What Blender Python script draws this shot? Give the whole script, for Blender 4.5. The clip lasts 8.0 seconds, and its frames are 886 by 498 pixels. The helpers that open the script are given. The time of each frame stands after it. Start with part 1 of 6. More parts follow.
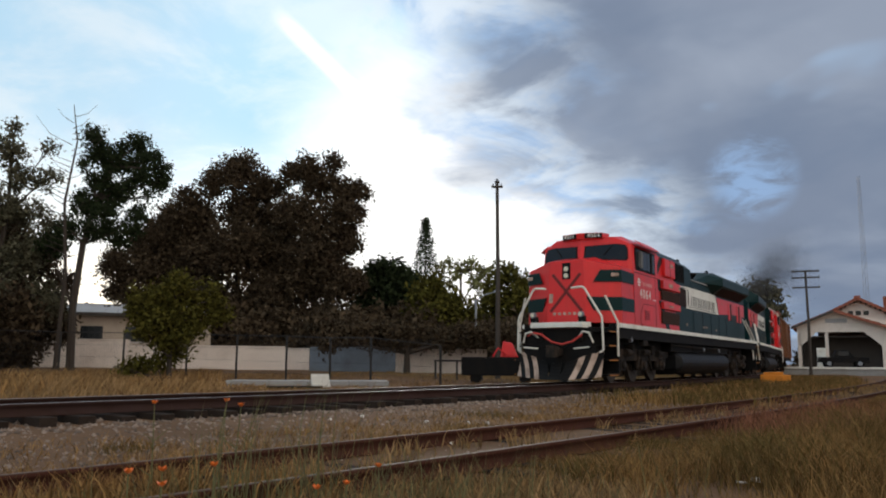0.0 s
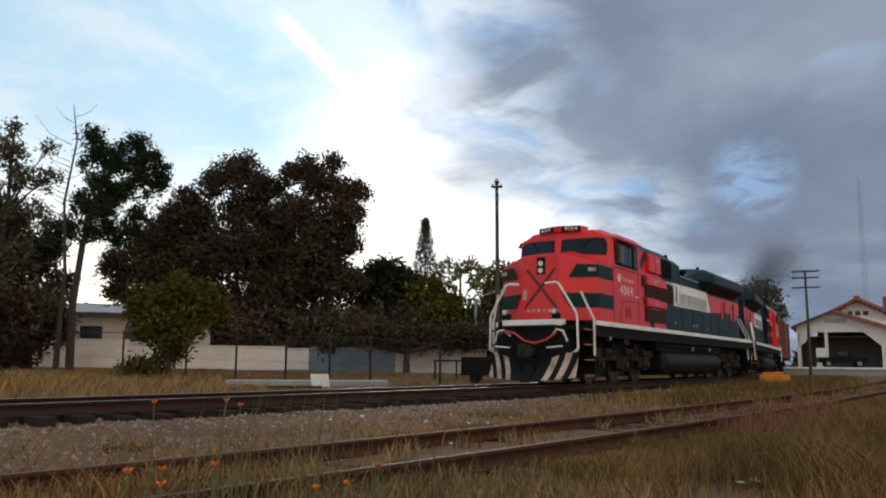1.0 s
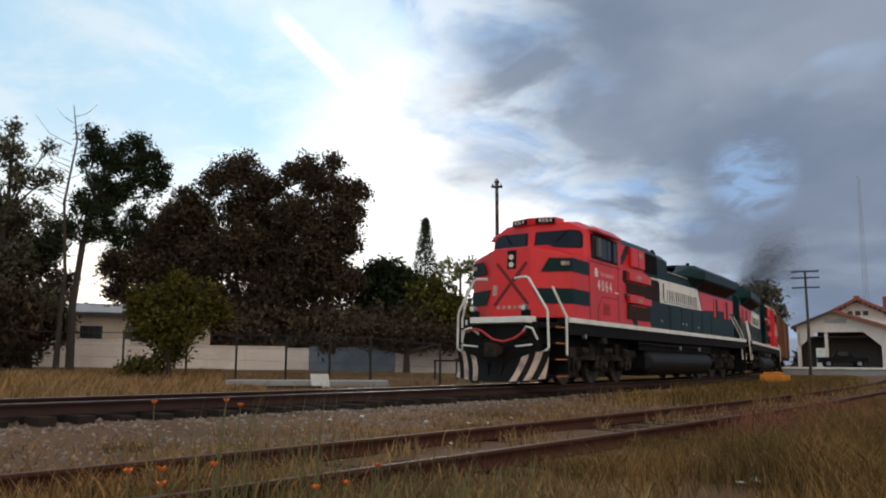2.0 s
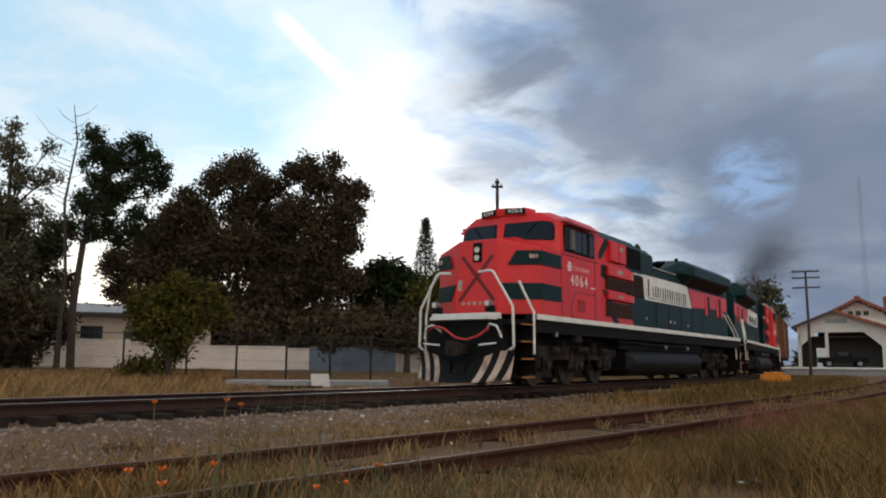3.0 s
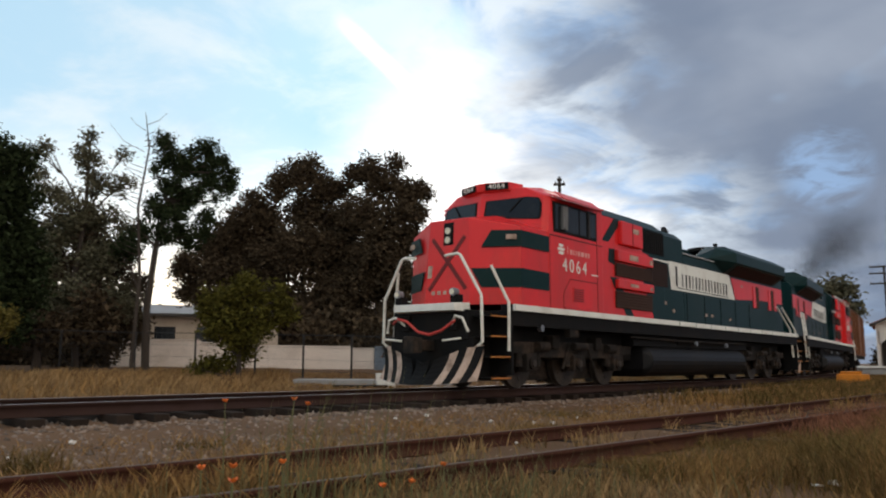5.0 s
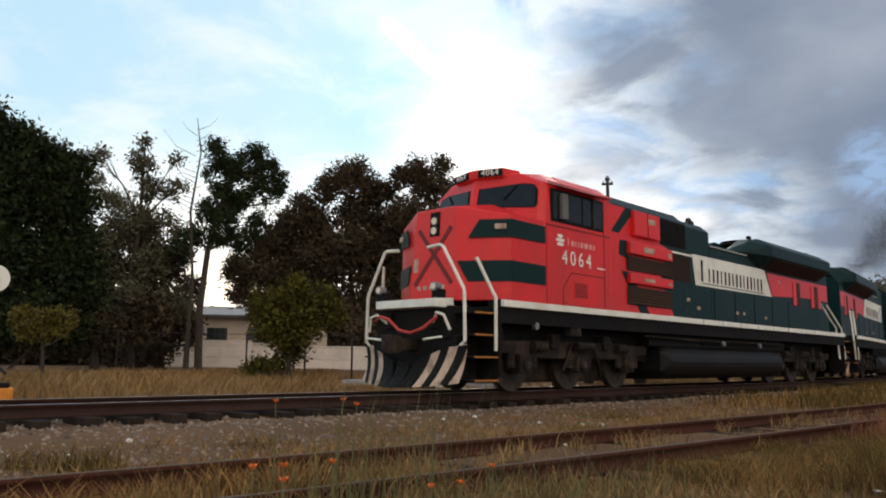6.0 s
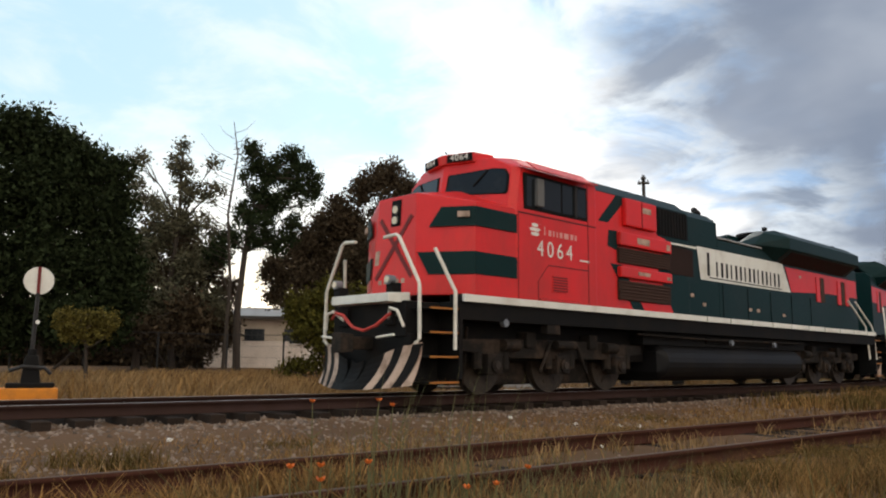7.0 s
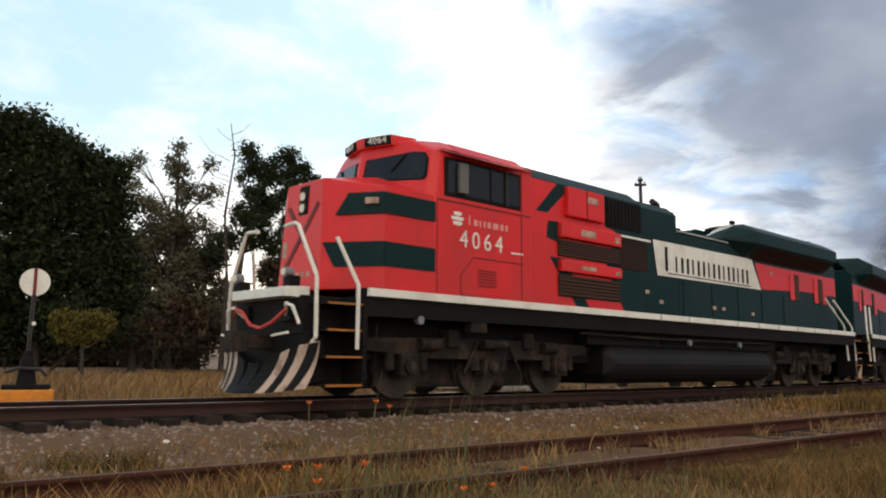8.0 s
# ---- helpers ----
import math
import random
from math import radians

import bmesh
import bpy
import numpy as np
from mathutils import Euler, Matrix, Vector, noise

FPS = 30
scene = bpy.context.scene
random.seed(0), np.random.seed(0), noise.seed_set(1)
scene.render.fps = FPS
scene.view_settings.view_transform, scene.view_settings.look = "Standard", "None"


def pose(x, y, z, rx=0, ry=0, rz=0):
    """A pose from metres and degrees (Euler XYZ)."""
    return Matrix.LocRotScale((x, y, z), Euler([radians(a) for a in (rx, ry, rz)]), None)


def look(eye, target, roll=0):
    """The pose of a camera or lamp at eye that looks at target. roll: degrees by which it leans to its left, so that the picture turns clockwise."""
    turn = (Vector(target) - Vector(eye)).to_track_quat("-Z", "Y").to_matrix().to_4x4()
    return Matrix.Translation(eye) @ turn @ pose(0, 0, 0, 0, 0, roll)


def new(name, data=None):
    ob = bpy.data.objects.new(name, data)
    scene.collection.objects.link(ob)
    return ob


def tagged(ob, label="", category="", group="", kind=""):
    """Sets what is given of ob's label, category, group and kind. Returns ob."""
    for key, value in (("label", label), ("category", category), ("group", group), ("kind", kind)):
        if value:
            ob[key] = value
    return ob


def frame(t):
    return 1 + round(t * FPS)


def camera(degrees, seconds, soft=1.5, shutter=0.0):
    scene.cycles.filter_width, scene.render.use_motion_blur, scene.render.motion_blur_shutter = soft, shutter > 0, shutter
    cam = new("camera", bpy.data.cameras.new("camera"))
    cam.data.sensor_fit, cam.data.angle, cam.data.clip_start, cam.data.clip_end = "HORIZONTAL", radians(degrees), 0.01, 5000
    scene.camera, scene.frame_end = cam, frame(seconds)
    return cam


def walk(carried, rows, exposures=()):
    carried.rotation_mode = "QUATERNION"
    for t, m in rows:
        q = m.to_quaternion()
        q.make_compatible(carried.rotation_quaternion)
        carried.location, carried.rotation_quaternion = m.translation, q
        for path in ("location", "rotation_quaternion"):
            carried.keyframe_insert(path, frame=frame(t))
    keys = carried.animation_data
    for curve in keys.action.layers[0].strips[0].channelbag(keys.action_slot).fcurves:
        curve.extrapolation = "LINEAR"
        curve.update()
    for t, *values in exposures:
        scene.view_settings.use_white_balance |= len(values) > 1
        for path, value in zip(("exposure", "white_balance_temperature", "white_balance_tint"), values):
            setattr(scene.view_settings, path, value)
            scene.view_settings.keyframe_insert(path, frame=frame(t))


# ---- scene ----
# The main line bends gently; x runs along it, y points across it away from the camera, z = 0 is the top of its rails.
EYE_Z = 0.573
PATH = [  # seconds, yaw, pitch, roll
    (0.0, -51.45, 8.16, 0.39), (1.5, -51.48, 8.16, 0.41), (3.0, -51.45, 8.16, 0.42), (3.5, -51.45, 8.16, 0.43), (4.0, -51.29, 8.16, 0.40), (4.2, -51.00, 8.12, 0.40), (4.5, -50.57, 7.97, 0.45), (4.6, -49.85, 7.97, 0.44), (4.7, -49.16, 7.99, 0.42), (4.8, -48.38, 8.02, 0.40), (4.9, -47.51, 8.05, 0.37), (5.0, -46.89, 8.08, 0.34), (5.1, -46.29, 8.09, 0.35), (5.2, -45.85, 8.10, 0.37), (6.3, -42.75, 8.14, 0.50), (6.5, -42.29, 8.15, 0.52), (6.8, -41.48, 8.16, 0.50), (7.0, -40.92, 8.17, 0.50), (7.5, -40.92, 8.24, 0.58), (8.0, -41.14, 8.29, 0.51)]
cam = camera(58.54, 8.0, soft=2.0, shutter=0.4)
walk(cam, [(t, pose(0, 0, EYE_Z, 90 + p, 0, yw) @ pose(0, 0, 0, 0, 0, r)) for t, yw, p, r in PATH],
     exposures=[(0.0, 0.05, 6500, 10), (4.0, 0.07, 6520, 10), (5.0, 0.13, 6620, 10), (6.5, 0.28, 6880, 10), (8.0, 0.38, 7000, 11)])


def line_y(x):
    """The centre of the main line."""
    bend = min(x, 50.0) - 10
    return 11.563 + 0.00561 * bend ** 2 / 2 + (0.2244 * (x - 50) if x > 50 else 0)


def siding_y(x):
    """The centre of the siding in front of it."""
    bend = min(x, 45.0) - 9
    return 4.78 + 0.0034 * bend ** 2 / 2 + (0.122 * (x - 45) if x > 45 else 0)


def nose_at(t):
    """How far along the line the first engine's nose stands at t seconds."""
    return NOSE0 + NOSE1 * t + NOSE2 * t * t


NOSE0, NOSE1, NOSE2 = 20.489, -1.5213, -0.02405


def engine_pose(s, front=3.8, rear=17.2):
    """An engine whose two bogies follow the line, its origin s along it."""
    a, b = s + front, s + rear
    th = math.atan2(line_y(b) - line_y(a), b - a)
    return pose(a, line_y(a), 0, 0, 0, math.degrees(th)) @ pose(-front, 0, 0)


# ---- light ----
world = bpy.data.worlds.new("sky")
scene.world = world
world.use_nodes = True


def sky_nodes():
    nt = world.node_tree
    nd, ln = nt.nodes, nt.links

    def math_node(op, a, b=0.0, c=0.0):
        n = nd.new("ShaderNodeMath")
        n.operation = op
        for i, v in enumerate((a, b, c)):
            if isinstance(v, (int, float)):
                n.inputs[i].default_value = v
            else:
                ln.new(v, n.inputs[i])
        return n.outputs[0]

    def dot(v, axis):
        n = nd.new("ShaderNodeVectorMath")
        n.operation = "DOT_PRODUCT"
        ln.new(v, n.inputs[0])
        n.inputs[1].default_value = axis
        return n.outputs["Value"]

    def ramp(v, lo, hi):
        n = nd.new("ShaderNodeMapRange")
        n.interpolation_type = "SMOOTHSTEP"
        ln.new(v, n.inputs[0])
        n.inputs[1].default_value, n.inputs[2].default_value = lo, hi
        return n.outputs[0]

    def mix(f, a, b):
        n = nd.new("ShaderNodeMix")
        n.data_type = "RGBA"
        ln.new(f, n.inputs[0])
        for s, v in ((n.inputs[6], a), (n.inputs[7], b)):
            if isinstance(v, tuple):
                s.default_value = (*v, 1)
            else:
                ln.new(v, s)
        return n.outputs[2]

    way = nd.new("ShaderNodeTexCoord").outputs["Generated"]
    # cloud sheets lie flat: stretch the directions towards the horizon
    up = math_node("MAXIMUM", dot(way, (0, 0, 1)), 0.0)
    flat = nd.new("ShaderNodeVectorMath")
    flat.operation = "DIVIDE"
    ln.new(way, flat.inputs[0])
    den = nd.new("ShaderNodeCombineXYZ")
    d = math_node("ADD", up, 0.22)
    ln.new(d, den.inputs[0]), ln.new(d, den.inputs[1])
    den.inputs[2].default_value = 1.0
    ln.new(den.outputs[0], flat.inputs[1])

    def clouds(scale, detail, rough, warp=0.3):
        n = nd.new("ShaderNodeTexNoise")
        n.inputs["Scale"].default_value, n.inputs["Detail"].default_value = scale, detail
        n.inputs["Roughness"].default_value, n.inputs["Distortion"].default_value = rough, warp
        ln.new(flat.outputs[0], n.inputs["Vector"])
        return n.outputs[0]

    sky = nd.new("ShaderNodeTexSky")
    sky.sky_type, sky.sun_disc = "NISHITA", False
    sky.sun_elevation, sky.sun_rotation = radians(SUN_UP), radians(SUN_BEARING)
    clear = nd.new("ShaderNodeVectorMath")
    clear.operation = "SCALE"
    ln.new(sky.outputs[0], clear.inputs[0])
    clear.inputs[3].default_value = 0.10
    big, fine = clouds(1.3, 6, 0.55), clouds(3.4, 8, 0.6)
    # thin bright haze over the open half of the sky, whitest round the veiled sun
    b = radians(SUN_BEARING)
    sunward = dot(way, (math.sin(b) * 0.978, math.cos(b) * 0.978, 0.208))
    high = mix(ramp(fine, 0.42, 0.68), (0.53, 0.81, 1.02), (0.78, 0.94, 1.05))
    haze = mix(ramp(up, 0.05, 0.30), (1.75, 1.60, 1.42), high)
    haze = mix(ramp(sunward, 0.966, 0.999), haze, (1.3, 1.3, 1.28))
    veil = math_node("MINIMUM", math_node("MULTIPLY_ADD", ramp(sunward, 0.90, 0.99), 0.3, 0.75), 1.0)
    bright = mix(veil, clear.outputs[0], haze)
    # wisps of grey in it
    bright = mix(math_node("MULTIPLY", ramp(big, 0.56, 0.70), 0.4), bright, (0.45, 0.62, 0.82))
    # the vapour trail
    trail = math_node("ABSOLUTE", dot(way, TRAIL_NORMAL))
    trail = math_node("MULTIPLY", math_node("SUBTRACT", 1.0, ramp(trail, 0.002, 0.014)), ramp(dot(way, TRAIL_MID), 0.9915, 0.9975))
    bright = mix(trail, bright, (1.25, 1.22, 1.18))
    # the grey deck over the other half
    n = radians(DECK_BEARING)
    edge = dot(way, (math.sin(n), math.cos(n), 0.64))
    edge = math_node("MULTIPLY_ADD", big, 0.42, edge)
    edge = math_node("MULTIPLY_ADD", fine, 0.16, edge)
    soft = clouds(2.1, 4, 0.48)
    deck = mix(ramp(soft, 0.34, 0.68), (0.180, 0.232, 0.330), (0.35, 0.405, 0.50))
    deck = mix(math_node("MULTIPLY", ramp(big, 0.36, 0.62), 0.6), deck, (0.24, 0.285, 0.375))
    deck = mix(math_node("MULTIPLY", ramp(clouds(1.9, 3, 0.5), 0.60, 0.70), 0.5), deck, (0.40, 0.62, 0.90))
    low = math_node("MULTIPLY", math_node("SUBTRACT", 1.0, ramp(up, 0.06, 0.32)), 0.2)
    deck = mix(low, deck, (0.145, 0.190, 0.275))
    # a small opening in the deck
    gap = math_node("MULTIPLY", ramp(dot(way, (0.9346, 0.2816, 0.2180)), 0.9984, 1.0), math_node("MULTIPLY", ramp(clouds(6.0, 6, 0.6, 0.5), 0.40, 0.62), 0.6))
    deck = mix(gap, deck, (0.34, 0.54, 0.86))
    # cloud that faces the low sun is paler than cloud seen against it
    antisun = dot(way, (-math.sin(b), -math.cos(b), 0.0))
    deck = mix(ramp(antisun, -0.35, 0.75), deck, (1.45, 1.36, 1.24))
    whole = mix(ramp(edge, 0.41, 0.60), bright, deck)
    # torn blue-white cloud along the deck's edge
    rim = math_node("MULTIPLY", ramp(edge, 0.40, 0.50), math_node("SUBTRACT", 1.0, ramp(edge, 0.54, 0.76)))
    rim = math_node("MULTIPLY", rim, math_node("MULTIPLY_ADD", ramp(clouds(3.2, 6, 0.54, 0.4), 0.42, 0.60), 0.75, 0.12))
    whole = mix(rim, whole, mix(ramp(fine, 0.40, 0.62), (0.36, 0.56, 0.86), (0.80, 0.90, 1.0)))
    ln.new(whole, nd["Background"].inputs[0])
    nd["Background"].inputs[1].default_value = 1.0


SUN_UP, SUN_BEARING, DECK_BEARING = 12.0, 52.0, 142.0
TRAIL_NORMAL, TRAIL_MID = (-0.3102, 0.6490, -0.6946), (0.6571, 0.6744, 0.3367)
sky_nodes()
sun = new("sun", bpy.data.lights.new("sun", "SUN"))
sun.data.energy, sun.data.angle, sun.data.color = 0.7, radians(18), (1.0, 0.94, 0.86)
sun.matrix_world = look((200 * math.sin(radians(SUN_BEARING)), 200 * math.cos(radians(SUN_BEARING)), 60), (0, 0, 0))


# ---- materials ----
def surface(name, base, rough=0.6, metal=0.0, vary=0.25, scale=3.0, bump=0.15, stain=None, stain_amount=0.5, island=False, stretch=(1, 1, 1), piece=False, gloss=0.25):
    """A painted, stained or grown surface: fine grain, broad wear and, where given, stains of another colour."""
    m = bpy.data.materials.new(name)
    m.use_nodes = True
    nd, ln = m.node_tree.nodes, m.node_tree.links
    p = nd["Principled BSDF"]
    p.inputs["Metallic"].default_value = metal
    p.inputs["Specular IOR Level"].default_value = gloss
    tc = nd.new("ShaderNodeTexCoord")
    mp = nd.new("ShaderNodeMapping")
    mp.inputs["Scale"].default_value = stretch
    ln.new(tc.outputs["Object"], mp.inputs[0])

    def noise_tex(s, d, r=0.6):
        n = nd.new("ShaderNodeTexNoise")
        n.inputs["Scale"].default_value, n.inputs["Detail"].default_value, n.inputs["Roughness"].default_value = s, d, r
        ln.new(mp.outputs[0], n.inputs["Vector"])
        return n.outputs[0]

    def mixed(f, a, b, kind="MIX"):
        n = nd.new("ShaderNodeMix")
        n.data_type, n.blend_type = "RGBA", kind
        for s, v in ((n.inputs[0], f), (n.inputs[6], a), (n.inputs[7], b)):
            if isinstance(v, tuple):
                s.default_value = (*v, 1)
            elif isinstance(v, (int, float)):
                s.default_value = v
            else:
                ln.new(v, s)
        return n.outputs[2]

    broad, grain = noise_tex(scale, 5), noise_tex(scale * 14, 4)
    lo, hi = tuple(c * (1 - vary) for c in base), tuple(min(c * (1 + vary), 0.95) for c in base)
    col = mixed(broad, lo, hi)
    col = mixed(0.35, col, mixed(grain, lo, hi))
    if stain:
        r = nd.new("ShaderNodeMapRange")
        ln.new(noise_tex(scale * 0.6, 7, 0.7), r.inputs[0])
        r.inputs[1].default_value, r.inputs[2].default_value, r.inputs[4].default_value = 0.48, 0.68, stain_amount
        col = mixed(r.outputs[0], col, stain)
    if island or piece:
        g = nd.new("ShaderNodeNewGeometry").outputs["Random Per Island"] if island else nd.new("ShaderNodeObjectInfo").outputs["Random"]
        r = nd.new("ShaderNodeMapRange")
        ln.new(g, r.inputs[0])
        r.inputs[3].default_value, r.inputs[4].default_value = (0.45, 1.6) if island else (0.75, 1.25)
        hs = nd.new("ShaderNodeHueSaturation")
        ln.new(r.outputs[0], hs.inputs["Value"])
        ln.new(col, hs.inputs["Color"])
        col = hs.outputs[0]
    ln.new(col, p.inputs["Base Color"])
    rr = nd.new("ShaderNodeMapRange")
    ln.new(grain, rr.inputs[0])
    rr.inputs[3].default_value, rr.inputs[4].default_value = max(rough - 0.12, 0.03), min(rough + 0.12, 1)
    ln.new(rr.outputs[0], p.inputs["Roughness"])
    if bump:
        bp = nd.new("ShaderNodeBump")
        bp.inputs["Strength"].default_value, bp.inputs["Distance"].default_value = bump, 0.02
        ln.new(grain, bp.inputs["Height"])
        ln.new(bp.outputs[0], p.inputs["Normal"])
    return m


def lit(name, colour, strength):
    m = bpy.data.materials.new(name)
    m.use_nodes = True
    p = m.node_tree.nodes["Principled BSDF"]
    p.inputs["Base Color"].default_value = (*colour, 1)
    p.inputs["Emission Color"].default_value = (*colour, 1)
    p.inputs["Emission Strength"].default_value = strength
    return m


RED = surface("red_paint", (0.66, 0.020, 0.021), 0.34, gloss=0.30, vary=0.16, scale=1.0, bump=0.012, stain=(0.32, 0.035, 0.028), stain_amount=0.5, stretch=(1, 1, 0.4))
GREEN = surface("green_paint", (0.003, 0.020, 0.020), 0.42, gloss=0.12, vary=0.2, scale=1.2, bump=0.03, stain=(0.02, 0.03, 0.029), stain_amount=0.4)
WHITE = surface("white_paint", (0.72, 0.70, 0.64), 0.5, vary=0.08, scale=2.0, bump=0.03, stain=(0.40, 0.34, 0.27), stain_amount=0.5)
RAILING = surface("pale_railing_paint", (0.70, 0.66, 0.58), 0.5, vary=0.1, scale=4, bump=0.03, stain=(0.35, 0.28, 0.2), stain_amount=0.5)
BLACK = surface("black_grimy_paint", (0.009, 0.0085, 0.0085), 0.65, vary=0.4, scale=2.5, bump=0.1, stain=(0.019, 0.014, 0.011), stain_amount=0.6, gloss=0.08)
TANK = surface("black_tank_paint", (0.009, 0.0085, 0.009), 0.5, vary=0.35, scale=1.5, bump=0.08, stain=(0.022, 0.018, 0.014), stain_amount=0.5, gloss=0.13)
STEEL = surface("dusty_running_gear", (0.018, 0.015, 0.013), 0.7, vary=0.4, scale=4, bump=0.2, stain=(0.080, 0.052, 0.036), stain_amount=0.75, gloss=0.1)
WHEEL = surface("worn_wheel_steel", (0.036, 0.028, 0.023), 0.6, metal=0.2, vary=0.3, scale=5, bump=0.1, stain=(0.10, 0.07, 0.05))
GRILLE = surface("dirty_grille", (0.066, 0.037, 0.029), 0.7, gloss=0.1, vary=0.4, scale=6, bump=0.2)
GLASS = surface("dark_window_glass", (0.010, 0.012, 0.014), 0.12, vary=0.2, scale=1, bump=0.0, gloss=0.25)
LAMP_GLASS = lit("lit_lamp_glass", (0.50, 0.45, 0.35), 0.2)
WINDSCREEN = surface("tinted_windscreen_glass", (0.010, 0.014, 0.020), 0.12, vary=0.25, scale=1.5, bump=0.0, gloss=0.16, stain=(0.05, 0.05, 0.05), stain_amount=0.3)
DULL_GREY = surface("dull_grey_paint", (0.13, 0.125, 0.12), 0.6, vary=0.2, scale=4, bump=0.05)
BOXCAR = surface("faded_orange_wagon_paint", (0.15, 0.060, 0.026), 0.65, vary=0.15, scale=1, bump=0.05, stain=(0.25, 0.10, 0.05))
STEP_EDGE = surface("worn_orange_edge", (0.34, 0.13, 0.03), 0.7, vary=0.3, scale=6, bump=0.1, stain=(0.1, 0.05, 0.03))
ORANGE = surface("orange_paint", (0.62, 0.21, 0.02), 0.6, vary=0.2, scale=5, bump=0.1, stain=(0.25, 0.10, 0.03))
HOSE_RED = surface("red_rubber_hose", (0.45, 0.05, 0.04), 0.6, vary=0.2, scale=8, bump=0.05)
PALE_STRIPE = surface("worn_pale_stripe_paint", (0.46, 0.33, 0.26), 0.65, vary=0.25, scale=5, bump=0.05, stain=(0.10, 0.06, 0.04), stain_amount=0.9, gloss=0.1)
RAIL_RUST = surface("rusty_rail", (0.038, 0.021, 0.017), 0.75, vary=0.35, scale=3, bump=0.2, stain=(0.05, 0.03, 0.03), gloss=0.05)
RAIL_RED = surface("deep_rusted_rail", (0.062, 0.024, 0.016), 0.8, vary=0.35, scale=3, bump=0.25, stain=(0.045, 0.022, 0.018), gloss=0.05)
RAIL_TOP = surface("polished_rail_head", (0.48, 0.46, 0.44), 0.32, metal=1.0, vary=0.12, scale=4, bump=0.02)
RAIL_OLD = surface("browned_rail_head", (0.105, 0.068, 0.052), 0.65, gloss=0.15, metal=0.0, vary=0.25, scale=4, bump=0.05)
TIE = surface("weathered_sleeper_wood", (0.034, 0.024, 0.019), 0.9, vary=0.4, scale=2.5, bump=0.5, stretch=(6, 1, 6), stain=(0.025, 0.02, 0.018), piece=True, gloss=0.05)
STONE = surface("ballast_stone", (0.195, 0.146, 0.116), 0.9, vary=0.25, scale=6, bump=0.4, island=True, gloss=0.05)
PALE_STONE = surface("pale_stone", (0.68, 0.64, 0.58), 0.9, vary=0.15, scale=6, bump=0.3)
CONCRETE = surface("weathered_concrete", (0.30, 0.285, 0.27), 0.9, vary=0.2, scale=2, bump=0.3, stain=(0.2, 0.17, 0.15))
PLASTER = surface("off_white_plaster", (0.66, 0.57, 0.50), 0.85, vary=0.08, scale=0.8, bump=0.1, stain=(0.42, 0.34, 0.28), stain_amount=0.5)
CREAM = surface("cream_plaster", (0.46, 0.37, 0.29), 0.85, vary=0.1, scale=0.8, bump=0.1, stain=(0.3, 0.235, 0.18))
BLUEGREY = surface("grey_blue_sheet", (0.16, 0.19, 0.23), 0.7, vary=0.2, scale=1, bump=0.1, stain=(0.1, 0.1, 0.11))
ROOF_GREY = surface("grey_sheet_roof", (0.34, 0.33, 0.33), 0.7, vary=0.15, scale=1, bump=0.1, stain=(0.22, 0.18, 0.15))
ROOF_TILE = surface("red_roof_tile", (0.25, 0.078, 0.048), 0.8, vary=0.25, scale=2, bump=0.3, stain=(0.12, 0.05, 0.035), piece=True)
TIMBER = surface("dark_pole_timber", (0.055, 0.045, 0.038), 0.85, vary=0.3, scale=3, bump=0.3, stretch=(4, 4, 0.5))
DARK_METAL = surface("dark_metal", (0.03, 0.028, 0.028), 0.6, metal=0.3, vary=0.3, scale=4, bump=0.1)
GREY_METAL = surface("galvanised_metal", (0.22, 0.23, 0.25), 0.5, metal=0.5, vary=0.2, scale=4, bump=0.05)
BARK = surface("dark_bark", (0.050, 0.038, 0.030), 0.95, vary=0.4, scale=3, bump=0.6, stretch=(3, 3, 0.6))
LEAF_DARK = surface("dark_foliage", (0.022, 0.030, 0.013), 0.8, vary=0.3, scale=0.4, bump=0, island=True, gloss=0.04)
LEAF_BROWN = surface("brownish_foliage", (0.058, 0.041, 0.025), 0.8, vary=0.3, scale=0.4, bump=0, island=True, gloss=0.04)
LEAF_GREY = surface("grey_green_foliage", (0.095, 0.088, 0.055), 0.8, vary=0.3, scale=0.4, bump=0, island=True, gloss=0.04)
LEAF_GREEN = surface("yellow_green_foliage", (0.070, 0.062, 0.013), 0.8, vary=0.3, scale=0.5, bump=0, island=True, gloss=0.04)
LEAF_OLIVE = surface("olive_foliage", (0.105, 0.085, 0.022), 0.8, vary=0.3, scale=0.5, bump=0, island=True, gloss=0.04)
LEAF_LIGHT = surface("light_foliage", (0.14, 0.14, 0.055), 0.8, vary=0.3, scale=0.5, bump=0, island=True, gloss=0.04)
STRAW = surface("dry_straw_grass", (0.255, 0.155, 0.072), 0.8, vary=0.3, scale=0.7, bump=0, island=True, gloss=0.05, stain=(0.13, 0.078, 0.030), stain_amount=0.75)
RANK = surface("rank_verge_grass", (0.235, 0.130, 0.048), 0.8, vary=0.35, scale=0.9, bump=0, island=True, gloss=0.05, stain=(0.085, 0.055, 0.022), stain_amount=0.85)
GRASS = surface("dull_green_grass", (0.098, 0.068, 0.022), 0.8, vary=0.3, scale=0.9, bump=0, island=True, gloss=0.05, stain=(0.15, 0.085, 0.034), stain_amount=0.7)
RED_WEED = surface("reddish_weed", (0.19, 0.080, 0.046), 0.8, vary=0.3, scale=0.5, bump=0, island=True, gloss=0.05)
STEM = surface("flower_stem_green", (0.125, 0.118, 0.055), 0.7, vary=0.25, scale=2, bump=0, gloss=0.05)
